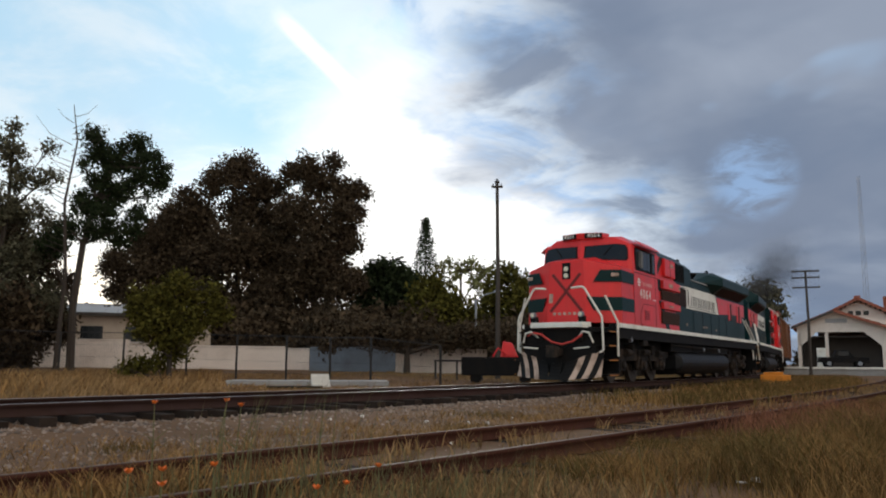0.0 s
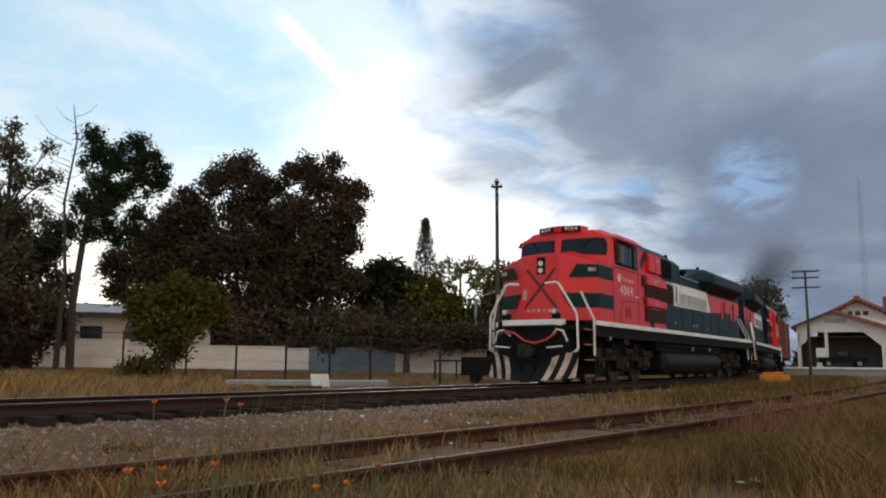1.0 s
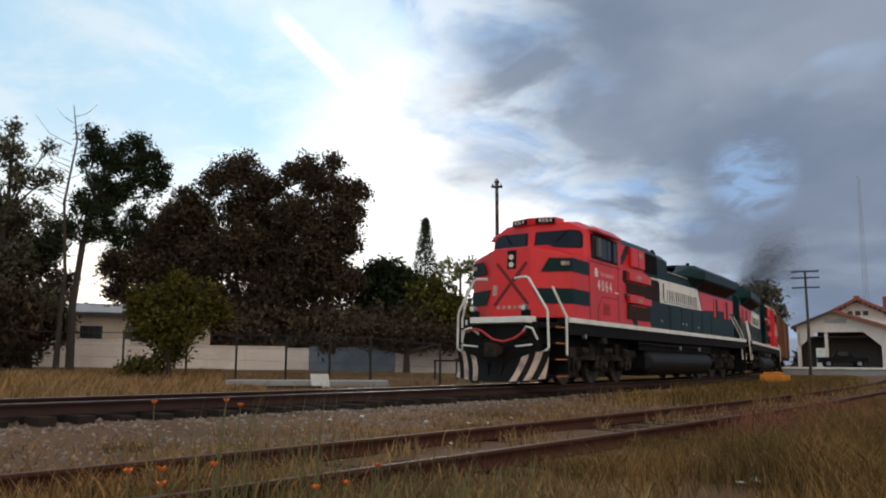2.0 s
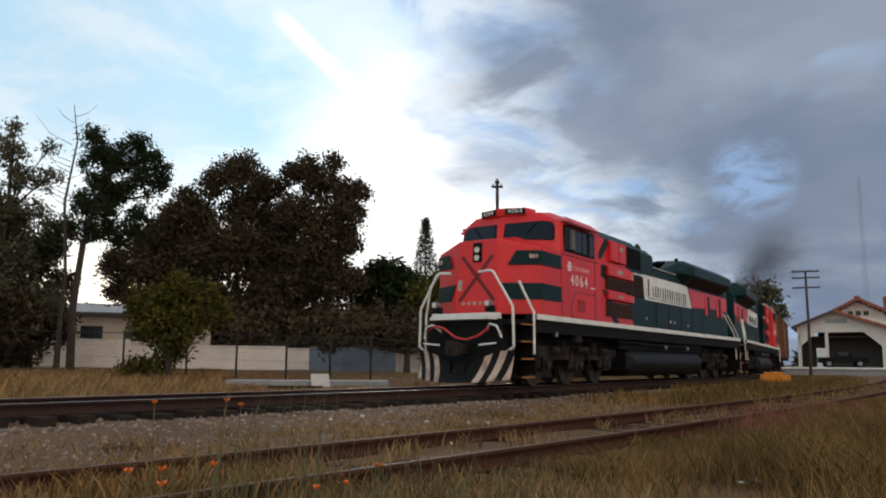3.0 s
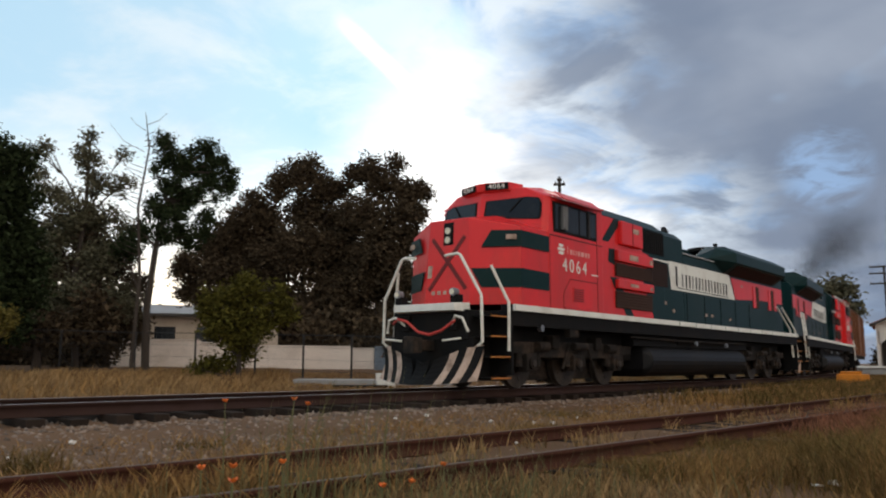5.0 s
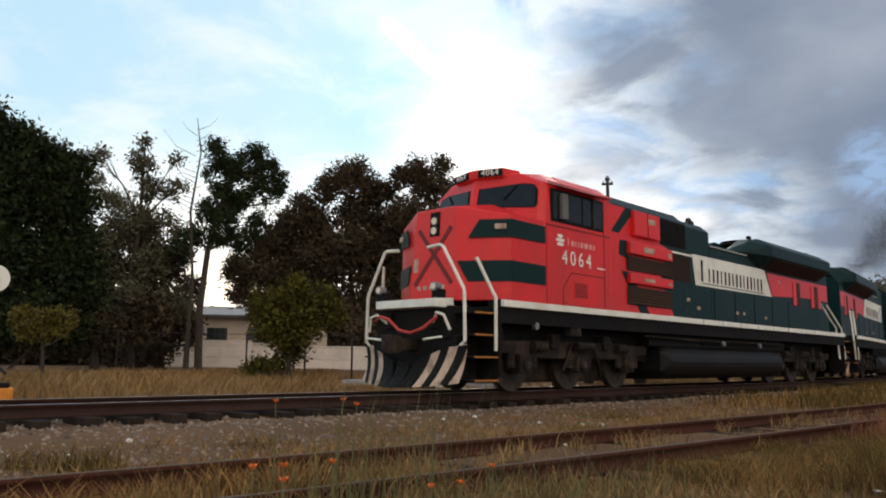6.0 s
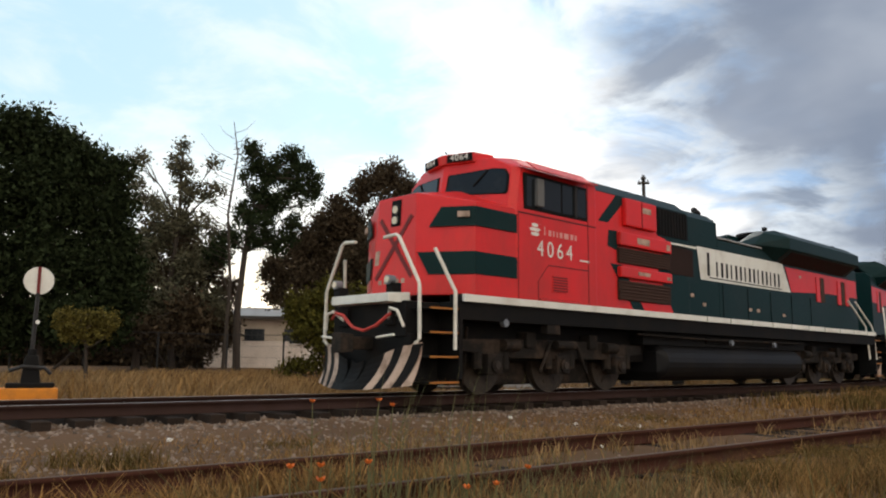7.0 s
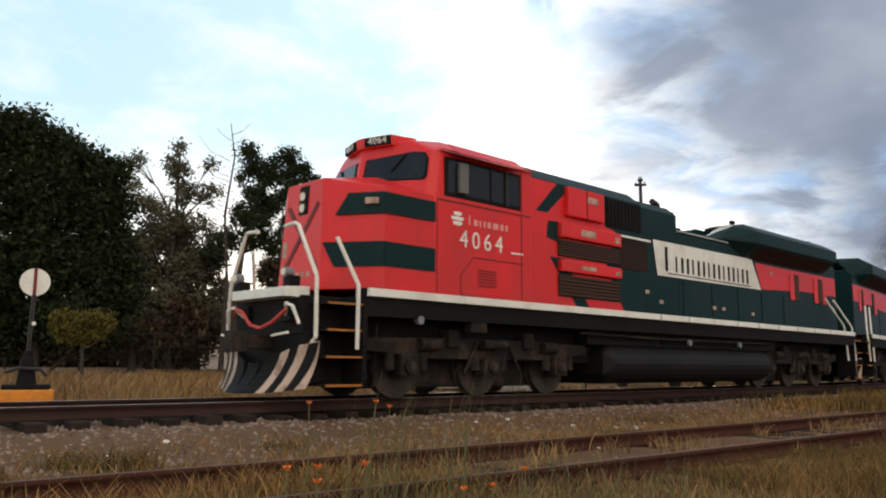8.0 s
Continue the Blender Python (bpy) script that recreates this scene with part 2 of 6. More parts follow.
PETAL = surface("orange_petal", (0.62, 0.13, 0.02), 0.6, vary=0.15, scale=10, bump=0)
DIRT = surface("dry_trackside_earth", (0.128, 0.074, 0.043), 0.95, vary=0.35, scale=0.35, bump=0.6, stain=(0.195, 0.114, 0.063), stain_amount=0.8, gloss=0.05)
ASPHALT = surface("grey_paving", (0.19, 0.19, 0.20), 0.9, vary=0.2, scale=1, bump=0.2)
SMOKE = surface("diesel_soot", (0.07, 0.067, 0.07), 1.0, vary=0.2, scale=1, bump=0, gloss=0.0)


# ---- mesh helpers ----
def thing(name, label, category, group="", kind="", at=None):
    ob = new(name)
    if at is not None:
        ob.matrix_world = at
    return tagged(ob, label, category, group, kind)


def part(name, bm, material, parent=None, label="", smooth=False):
    """Links a bmesh as one mesh object under a thing or a part."""
    me = bpy.data.meshes.new(name)
    bmesh.ops.recalc_face_normals(bm, faces=bm.faces)
    bm.to_mesh(me)
    bm.free()
    me.materials.append(material)
    if smooth:
        me.shade_smooth()
    ob = new(name, me)
    ob.parent = parent
    return tagged(ob, label)


def box(x0, x1, y0, y1, z0, z1, bevel=0.0, bm=None):
    bm = bm or bmesh.new()
    vs = [bm.verts.new((x, y, z)) for x in (x0, x1) for y in (y0, y1) for z in (z0, z1)]
    fs = [bm.faces.new([vs[i] for i in f]) for f in ((0, 1, 3, 2), (4, 6, 7, 5), (0, 4, 5, 1), (2, 3, 7, 6), (0, 2, 6, 4), (1, 5, 7, 3))]
    if bevel:
        es = list({e for f in fs for e in f.edges})
        bmesh.ops.bevel(bm, geom=es, offset=bevel, segments=2, affect="EDGES", profile=0.6)
    return bm


def hull(points, bevel=0.0, bm=None):
    """The convex solid round some corners."""
    own = bmesh.new()
    for p in points:
        own.verts.new(p)
    res = bmesh.ops.convex_hull(own, input=own.verts)
    drop = [v for v in own.verts if not v.link_faces]
    bmesh.ops.delete(own, geom=drop, context="VERTS")
    bmesh.ops.dissolve_limit(own, angle_limit=0.02, verts=own.verts, edges=own.edges)
    if bevel:
        bmesh.ops.bevel(own, geom=list(own.edges), offset=bevel, segments=2, affect="EDGES", profile=0.6)
    if bm is None:
        return own
    me = bpy.data.meshes.new("tmp")
    own.to_mesh(me)
    own.free()
    bm.from_mesh(me)
    bpy.data.meshes.remove(me)
    return bm


def plate(points, out, thick=0.006, bm=None):
    """A thin flat panel: its outline, and the way it faces."""
    bm = bm or bmesh.new()
    o = Vector(out).normalized()
    a = [bm.verts.new(Vector(p) - o * 0.004) for p in points]
    b = [bm.verts.new(Vector(p) + o * thick) for p in points]
    n = len(a)
    bm.faces.new(b), bm.faces.new(a[::-1])
    for i in range(n):
        bm.faces.new((a[i], a[(i + 1) % n], b[(i + 1) % n], b[i]))
    return bm


def tube(points, r, sides=8, bm=None, r_end=None):
    bm = bm or bmesh.new()
    pts = [Vector(p) for p in points]
    rings = []
    for i, p in enumerate(pts):
        d = (pts[min(i + 1, len(pts) - 1)] - pts[max(i - 1, 0)]).normalized()
        u = d.cross(Vector((0, 0, 1)) if abs(d.z) < 0.9 else Vector((1, 0, 0))).normalized()
        v = d.cross(u)
        q = r if r_end is None else r + (r_end - r) * i / (len(pts) - 1)
        rings.append([bm.verts.new(p + (u * math.cos(a) + v * math.sin(a)) * q) for a in (2 * math.pi * k / sides for k in range(sides))])
    for a, b in zip(rings, rings[1:]):
        for k in range(sides):
            bm.faces.new((a[k], a[(k + 1) % sides], b[(k + 1) % sides], b[k]))
    bm.faces.new(rings[0]), bm.faces.new(rings[-1][::-1])
    return bm


def disc(c, axis, r, length, sides=24, bm=None):
    a = Vector(axis).normalized() * (length / 2)
    return tube([Vector(c) - a, Vector(c) + a], r, sides, bm)


def cloud_mesh(name, verts, faces, material):
    me = bpy.data.meshes.new(name)
    nv, nf, k = len(verts), len(faces), faces.shape[1]
    me.vertices.add(nv)
    me.vertices.foreach_set("co", np.asarray(verts, np.float32).ravel())
    me.loops.add(nf * k)
    me.loops.foreach_set("vertex_index", np.asarray(faces, np.int32).ravel())
    me.polygons.add(nf)
    me.polygons.foreach_set("loop_start", np.arange(0, nf * k, k, dtype=np.int32))
    me.update(calc_edges=True)
    me.materials.append(material)
    return me


def writing(text, size, material, parent, m, label="", spacing=1.12):
    """Painted characters, as a mesh lying on its carrier."""
    cu = bpy.data.curves.new("characters", "FONT")
    cu.body, cu.size, cu.extrude = text, size, 0.004
    cu.align_x, cu.align_y, cu.space_character = "CENTER", "CENTER", spacing
    tmp = bpy.data.objects.new("characters", cu)
    me = bpy.data.meshes.new_from_object(tmp)
    bpy.data.objects.remove(tmp)
    me.materials.clear()
    me.materials.append(material)
    ob = new("painted_number", me)
    ob.parent = parent
    ob.matrix_basis = m
    return tagged(ob, label)


# ---- the engines ----
AXLES = (1.45, 3.45, 5.45, 14.95, 16.95, 18.95)
WHEEL_R = 0.535


def wheelset():
    bm = bmesh.new()
    for s in (-1, 1):
        disc((0, s * 0.755, 0), (0, 1, 0), WHEEL_R - 0.005, 0.12, 32, bm)
        disc((0, s * 0.69, 0), (0, 1, 0), WHEEL_R + 0.02, 0.02, 32, bm)
        disc((0, s * 0.83, 0), (0, 1, 0), 0.2, 0.06, 16, bm)
        for k in range(6):
            a = k * math.pi / 3
            disc((0.33 * math.cos(a), s * 0.818, 0.33 * math.sin(a)), (0, 1, 0), 0.05, 0.02, 8, bm)
    disc((0, 0, 0), (0, 1, 0), 0.1, 1.5, 12, bm)
    return bm


def bogie(engine, axles):
    mid = axles[1]
    bm = bmesh.new()
    for s in (-1, 1):
        y0, y1 = sorted((s * 0.98, s * 1.14))
        hull([(mid + x, y, z) for y in (y0, y1) for x, z in ((-2.9, 0.78), (-2.9, 0.98), (-1.3, 1.02), (1.3, 1.02), (2.9, 0.98), (2.9, 0.78), (1.4, 0.66), (-1.4, 0.66))], 0.02, bm)
        for k, ax in enumerate(axles):
            box(ax - 0.2, ax + 0.2, *sorted((s * 0.95, s * 1.2)), 0.36, 0.74, 0.03, bm)
            for o in (-0.36, 0.36):
                disc((ax + o, s * 1.07, 0.62), (0, 0, 1), 0.1, 0.3, 10, bm)
            disc((ax, s * 1.22, 0.535), (0, 1, 0), 0.13, 0.06, 14, bm)
        for o in (-1.0, 1.0):
            box(mid + o - 0.14, mid + o + 0.14, *sorted((s * 0.9, s * 1.22)), 0.86, 1.16, 0.03, bm)
            disc((mid + o * 1.6, s * 1.2, 0.9), (1, 0, 0), 0.11, 0.42, 12, bm)
            tube([(mid + o * 0.4, s * 1.2, 0.98), (mid + o * 0.75, s * 1.2, 0.4)], 0.03, 6, bm)
    box(mid - 2.6, mid + 2.6, -0.62, 0.62, 0.16, 0.95, 0.05, bm)
    frame_part = part("bogie", bm, STEEL, engine, "dusty black bogie frame with coil springs")
    for s in (-1, 1):
        for ax in axles:
            part("axle_cap", disc((ax, s * 1.26, 0.535), (0, 1, 0), 0.075, 0.03, 12), WHEEL, frame_part)
        part("brake_cylinder", tube([(mid + 0.25, s * 1.27, 0.93), (mid - 0.35, s * 1.27, 0.93)], 0.09, 10), STEEL, frame_part)
    sets = []
    for ax in axles:
        w = part("wheelset", wheelset(), WHEEL, engine, "worn steel wheels on an axle")
        w.location = (ax, 0, WHEEL_R)
        sets.append((w, ax))
    return sets


def front_face(z):
    """The nose front leans back slightly."""
    return 0.0 + (z - 1.75) * 0.045


def build_engine(name, label, numbered):
    e = thing(name, label, "locomotive", "engines of the train")
    S = (-1, 1)
    # underframe
    bm = hull([(x, y, z) for y in (-1.5, 1.5) for x, z in ((0.3, 1.3), (0.3, 1.62), (20.5, 1.62), (20.5, 1.3))])
    box(-0.55, 0.3, -1.0, 1.0, 1.0, 1.6, 0.02, bm)
    box(20.5, 21.2, -1.0, 1.0, 1.0, 1.6, 0.02, bm)
    box(0.6, 19.8, -0.95, 0.95, 0.62, 1.3, 0.02, bm)
    box(6.2, 15.0, -1.3, 1.3, 1.0, 1.3, 0.02, bm)
    part("underframe", bm, BLACK, e, "grimy black underframe")
    for s in S:
        y0, y1 = sorted((s * 1.5, s * 1.57))
        part("side_sill", box(0.28, 8.6, y0, y1, 1.60, 1.73, 0.01), WHITE, e, "white painted side sill")
        x = 8.66
        while x < 20.3:
            part("side_sill", box(x, min(x + 1.16, 20.47), y0, y1, 1.60, 1.73, 0.01), WHITE, e, "white painted side sill")
            x += 1.22
        part("walkway_edge", box(0.28, 20.47, *sorted((s * 1.2, s * 1.5)), 1.62, 1.735), BLACK, e)
    # fuel tank with rounded belly
    prof = [(1.02 + 0.5 * math.cos(a), 0.62 + 0.43 * math.sin(a)) for a in (radians(-90 + 15 * k) for k in range(13))]
    pts = [(x, s * y, z) for s in S for y, z in prof for x in (6.9, 14.2)] + [(x, y, z) for x in (6.72, 14.38) for y in (-1.3, 1.3) for z in (0.4, 0.85)]
    part("fuel_tank", hull(pts), TANK, e, "long rounded black fuel tank")
    for s in S:
        part("air_tank", tube([(9.0, s * 1.2, 1.16), (13.0, s * 1.2, 1.16)], 0.14, 12), BLACK, e)
        for x in (12.4, 9.9):
            part("fuel_filler", disc((x, s * 1.53, 1.12), (0, 1, 0), 0.07, 0.06, 12), GREY_METAL, e)
        part("piping", tube([(5.8, s * 1.4, 1.22), (8.9, s * 1.42, 1.18), (14.6, s * 1.42, 1.2)], 0.025, 6), STEEL, e)
        part("sand_hose", tube([(0.75, s * 1.15, 1.2), (0.85, s * 1.0, 0.7), (0.95, s * 0.85, 0.2)], 0.03, 6), STEEL, e)
        part("valve", disc((1.4, s * 1.46, 1.28), (0, 1, 0), 0.07, 0.1, 12), GREY_METAL, e)
        part("junction_box", box(2.6, 3.0, *sorted((s * 1.3, s * 1.48)), 1.12, 1.33, 0.02), STEEL, e)
    sets = bogie(e, AXLES[:3]) + bogie(e, AXLES[3:])
    # both ends: buffer beam, coupler, plough, steps, railings
    for end, x_of in ((0, lambda v: v), (1, lambda v: 20.75 - v)):
        X = x_of
        pts = [(X(-0.76), y, z) for y in (-0.8, 0.8) for z in (1.58, 1.73)] + [(X(-0.48), y, z) for y in (-0.92, 0.92) for z in (1.56, 1.74)]
        pts += [(X(-0.38), y, z) for y in (-0.92, 0.92) for z in (1.6, 1.74)]
        part("anticlimber", hull(pts, 0.012), WHITE, e, "white steel anticlimber shelf")
        bm = box(*sorted((X(-1.15), X(-0.5))), -0.12, 0.12, 0.78, 1.0, 0.03)
        hull([(X(-1.25), y, z) for y in (-0.16, 0.1) for z in (0.72, 1.06)] + [(X(-1.0), y, z) for y in (-0.2, 0.2) for z in (0.74, 1.04)], 0.02, bm)
        part("coupler", bm, STEEL, e, "rusty knuckle coupler")
        part("pilot_plate", box(*sorted((X(-0.52), X(-0.2))), -1.1, 1.1, 0.28, 1.05, 0.02), BLACK, e)
        # plough: two curved faces meeting at the middle
        for s in S:
            cols, rows_n = 9, 6
            grid = []
            for i in range(cols):
                f = i / (cols - 1)
                y = s * 1.28 * f
                grid.append([])
                for j in range(rows_n):
                    g = j / (rows_n - 1)
                    z = 0.10 + 0.10 * f * f + (0.44 + 0.26 * min(1.0, f * 1.7)) * g
                    x = -1.12 + 0.46 * f ** 1.3 + 0.34 * (1 - (1 - g) ** 2) * (1 - 0.35 * f)
                    grid[-1].append((X(x), y, z))
            for i in range(cols - 1):
                bm = bmesh.new()
                vs = [[bm.verts.new(p) for p in grid[c]] for c in (i, i + 1)]
                back = [[bm.verts.new((p[0] + (X(1) - X(0)) * 0.02, p[1], p[2])) for p in grid[c]] for c in (i, i + 1)]
                for j in range(rows_n - 1):
                    bm.faces.new((vs[0][j], vs[1][j], vs[1][j + 1], vs[0][j + 1]))
                    bm.faces.new((back[0][j + 1], back[1][j + 1], back[1][j], back[0][j]))
                for a, b in ((vs[0], back[0]), (back[1], vs[1])):
                    for j in range(rows_n - 1):
                        bm.faces.new((a[j], a[j + 1], b[j + 1], b[j]))
                bm.faces.new((vs[0][0], back[0][0], back[1][0], vs[1][0]))
                bm.faces.new((vs[0][-1], vs[1][-1], back[1][-1], back[0][-1]))
                # slanted stripes: shear each strip sideways with height
                for v in bm.verts:
                    v.co.y = max(-1.4, min(1.4, v.co.y + s * 0.34 * (v.co.z - 0.2) * (1 if 0 < i < cols - 2 else 0)))
                part("plough_strip", bm, PALE_STRIPE if i in (3, 5, 7) else BLACK, e, "worn pale warning stripe" if i in (3, 5, 7) else "")
            # corner steps
            part("step_well", box(*sorted((X(0.22), X(0.30))), *sorted((s * 0.95, s * 1.5)), 0.3, 1.6), BLACK, e)
            part("step_side", box(*sorted((X(-0.42), X(0.26))), *sorted((s * 0.93, s * 0.97)), 0.25, 1.6), BLACK, e)
            for z in (0.26, 0.68, 1.08, 1.48):
                st = part("step", box(*sorted((X(-0.42), X(0.24))), *sorted((s * 0.97, s * 1.46)), z - 0.03, z, 0.005), BLACK, e)
                part("step_edge", box(*sorted((X(-0.42), X(0.24))), *sorted((s * 1.455, s * 1.48)), z - 0.032, z + 0.002), STEP_EDGE, st, "orange step edge")
            if end == 0:
                rail = [(-0.55, s * 0.40, 2.72), (-0.55, s * 0.72, 2.74), (-0.55, s * 0.80, 2.70), (-0.52, s * 1.28, 1.90), (-0.52, s * 1.30, 1.82), (-0.52, s * 1.32, 0.95), (-0.52, s * 1.22, 0.88)]
                part("front_railing", tube(rail, 0.032), RAILING, e, "bent pale front railing")
                rail = [(-0.14, s * 1.26, 2.50), (0.06, s * 1.50, 1.84), (0.08, s * 1.54, 1.76), (0.08, s * 1.54, 0.78)]
                part("step_railing", tube(rail, 0.032), RAILING, e, "bent pale step railing")
            else:
                for a in (0.1, 0.75):
                    rail = [(X(a + 0.9), s * 1.2, 2.75), (X(a), s * 1.4, 1.9), (X(a - 0.05), s * 1.46, 0.8)]
                    part("rear_railing", tube(rail, 0.032), RAILING, e, "bent pale rear railing")
        part("air_hose", tube([(X(-0.62), 0.95, 1.35), (X(-0.7), 0.75, 1.44), (X(-0.75), 0.45, 1.38), (X(-0.8), 0.1, 1.16), (X(-0.8), -0.2, 1.10), (X(-0.78), -0.5, 1.18), (X(-0.7), -0.78, 1.38)], 0.03), HOSE_RED, e, "red hanging air hose")
        for s in S:
            part("brake_hose", tube([(X(-0.6), s * 0.62, 1.30), (X(-0.72), s * 0.8, 1.47), (X(-0.72), s * 0.98, 1.42), (X(-0.66), s * 1.08, 1.15)], 0.028), RAILING, e, "pale bent hose")
            part("uncoupling_lever", tube([(X(-0.8), s * 0.55, 0.98), (X(-0.8), s * 1.0, 1.02)], 0.022), RAILING, e)
            part("hose_bracket", box(*sorted((X(-0.62), X(-0.54))), *sorted((s * 0.5, s * 0.75)), 1.2, 1.5, 0.01), BLACK, e)
    # nose
    pts = [(0, s * 0.62, 1.735) for s in S] + [(0.6, s * 1.5, 1.735) for s in S] + [(1.75, s * 1.5, 1.735) for s in S]
    pts += [(0.083, s * 0.52, 3.60) for s in S] + [(0.62, s * 1.48, 3.39) for s in S] + [(1.75, s * 1.48, 3.41) for s in S] + [(1.2, s * 0.5, 3.80) for s in S] + [(1.75, s * 0.5, 3.80) for s in S]
    nose = part("nose", hull(pts, 0.02), RED, e, "red faceted short nose")
    cross = []
    for s in S:
        bm = bmesh.new()
        a, b = Vector((front_face(3.2), s * 0.44, 3.2)), Vector((front_face(2.08), -s * 0.50, 2.08))
        d = (b - a).normalized()
        w = Vector((0, d.z, -d.y)) * 0.045
        part("nose_cross_bar", plate([a + w, b + w, b - w, a - w], (-1, 0, 0), 0.012), surface_dark_red, nose, "dark crossed stripe")
    lampbox = part("headlight_housing", hull([(front_face(z) - d, y, z) for d in (-0.2, 0.012) for y in (-0.13, 0.13) for z in (3.04, 3.53)]), BLACK, nose, "black recessed headlight housing")
    for z in (3.15, 3.35):
        part("headlight_rim", disc((front_face(z) - 0.02, 0, z), (1, 0, 0), 0.095, 0.04, 20), DARK_METAL, lampbox)
        part("headlight", disc((front_face(z) - 0.035, 0, z), (1, 0, 0), 0.07, 0.03, 16), LAMP_GLASS if numbered else GLASS, lampbox, "round twin headlight")
    for s in S:
        d_ = part("ditch_light_bracket", box(-0.7, -0.5, s * 0.74 - 0.09, s * 0.74 + 0.09, 1.74, 1.9, 0.01), BLACK, e)
        part("ditch_light", disc((-0.68, s * 0.74, 1.95), (1, 0, 0), 0.08, 0.14, 16), GREY_METAL, d_)
        part("ditch_light_lens", disc((-0.757, s * 0.74, 1.95), (1, 0, 0), 0.055, 0.02, 16), LAMP_GLASS if numbered else GLASS, d_)
        # green bands over the chamfer and on to the cab side
        cx = Vector((0.6, 0.88 * s, 0)).normalized()
        face = Vector((-0.88, 0.6 * s, 0)).normalized()
        for z0, z1, f0, f1 in ((2.95, 3.30, 0.22, 0.42), (2.10, 2.50, 0.22, 0.02)):
            def cp(f, z):
                k = (z - 1.735) / 1.6
                p = Vector((0.0, s * 0.62, z)).lerp(Vector((0.60, s * 1.5, z)), f)
                return p + face * (-0.005 - 0.012 * k * (1 - f) * 2)
            part("green_band", plate([cp(f0, z0), cp(1.0, z0), cp(1.0, z1), cp(f1, z1)], face, 0.02), GREEN, nose, "dark green painted band")
            part("green_band", plate([(0.60, s * 1.5, z0), (1.70, s * 1.5, z0), (1.70, s * 1.5, z1 - 0.01), (0.60, s * 1.495, z1)], (0, s, 0), 0.01), GREEN, nose, "dark green painted band")
        part("marker_light", plate([(0.40, s * 1.26, 3.1), (0.52, s * 1.44, 3.1), (0.52, s * 1.44, 3.2), (0.40, s * 1.26, 3.2)], face, 0.04), PALE_STRIPE, nose)
    part("nose_plate", plate([(front_face(2.5), 0.56, 2.35), (front_face(2.5), 0.44, 2.35), (front_face(2.8), 0.42, 2.62), (front_face(2.8), 0.54, 2.62)], (-1, 0, 0), 0.01), PALE_STRIPE, nose)
    for k in range(5):
        y = 0.42 - 0.16 * k
        part("nose_mark", plate([(front_face(2), y, 1.98), (front_face(2), y - 0.09, 1.98), (front_face(2), y - 0.09, 2.06), (front_face(2), y, 2.06)], (-1, 0, 0), 0.006), PALE_STRIPE, nose)
    # cab
    def shield(y, z):
        """The windscreens meet in a shallow vee and lean back."""
        return 1.14 + 0.32 * abs(y) + (z - 3.6) * 0.17
    pts = [(1.70, s * 1.5, 1.735) for s in S] + [(4.2, s * 1.5, 1.735) for s in S] + [(1.70, s * 1.5, 3.42) for s in S] + [(1.86, s * 1.47, 4.23) for s in S]
    pts += [(shield(y, z), s * y, z) for s in S for y in (0.0, 1.40) for z in (3.45, 4.22)] + [(shield(0, 4.46), 0, 4.46)] + [(shield(0.95, 4.46), s * 0.95, 4.46) for s in S]
    pts += [(4.2, s * 1.5, 4.24) for s in S] + [(2.3, s * 0.95, 4.57) for s in S] + [(4.2, s * 0.95, 4.58) for s in S]
    cab = part("cab", hull(pts, 0.02), RED, e, "red wide driving cab with a shallow vee front")
    for s in S:
        out = (-1, s * 0.32, 0.17)
        shape = ((0.10, 3.78), (1.34, 3.69), (1.38, 3.76), (1.37, 4.06), (1.29, 4.19), (1.05, 4.23), (0.12, 4.18))
        frame_pts = [(shield(y, z), s * y, z) for y, z in shape]
        wf = part("windscreen_gasket", plate(frame_pts, out, 0.012), BLACK, cab)
        mid = Vector((shield(0.74, 3.96), s * 0.74, 3.96))
        part("windscreen", plate([mid + (Vector(p) - mid) * 0.93 for p in frame_pts], out, 0.022), WINDSCREEN, wf, "dark tinted windscreen")
        part("wiper", tube([(shield(0.95, 4.2) - 0.04, s * 0.95, 4.2), (shield(0.7, 3.9) - 0.05, s * 0.7, 3.9)], 0.014, 6), BLACK, wf)
        # side windows
        sw = part("side_window_frame", box(1.90, 3.88, *sorted((s * 1.48, s * 1.515)), 3.44, 4.13, 0.01), BLACK, cab)
        for x0, x1 in ((1.97, 2.30), (2.36, 3.0), (3.06, 3.45), (3.51, 3.82)):
            part("side_pane", box(x0, x1, *sorted((s * 1.50, s * 1.522)), 3.50, 4.07), GLASS, sw, "dark sliding side window")
        part("wind_deflector", box(2.20, 2.40, *sorted((s * 1.52, s * 1.60)), 3.52, 4.05, 0.01), DULL_GREY, sw)
        part("window_post", box(3.42, 3.50, *sorted((s * 1.52, s * 1.56)), 3.46, 4.11, 0.01), DARK_METAL, sw)
        part("sunshade", hull([(x, s * y, z + o) for x in (2.02, 3.78) for y, z in ((1.46, 4.36), (1.72, 4.16)) for o in (0, 0.02)]), RED, cab, "red sloping shade over the side window")
        part("rain_gutter", hull([(1.80, s * 1.44, 4.27), (1.80, s * 1.54, 4.22), (1.80, s * 1.54, 4.25), (4.2, s * 1.44, 4.29), (4.2, s * 1.56, 4.23), (4.2, s * 1.56, 4.26)]), RED, cab)
        ys = s * 1.5
        # door and panel seams
        for x0, x1, z0, z1 in ((1.74, 4.18, 3.34, 3.37), (3.90, 3.92, 1.75, 4.2), (2.62, 3.9, 2.42, 2.44), (2.30, 3.60, 1.76, 1.785), (1.735, 1.75, 1.75, 3.36)):
            part("panel_seam", box(x0, x1, *sorted((ys - s * 0.01, ys + s * 0.006)), z0, z1), surface_dark_red, cab)
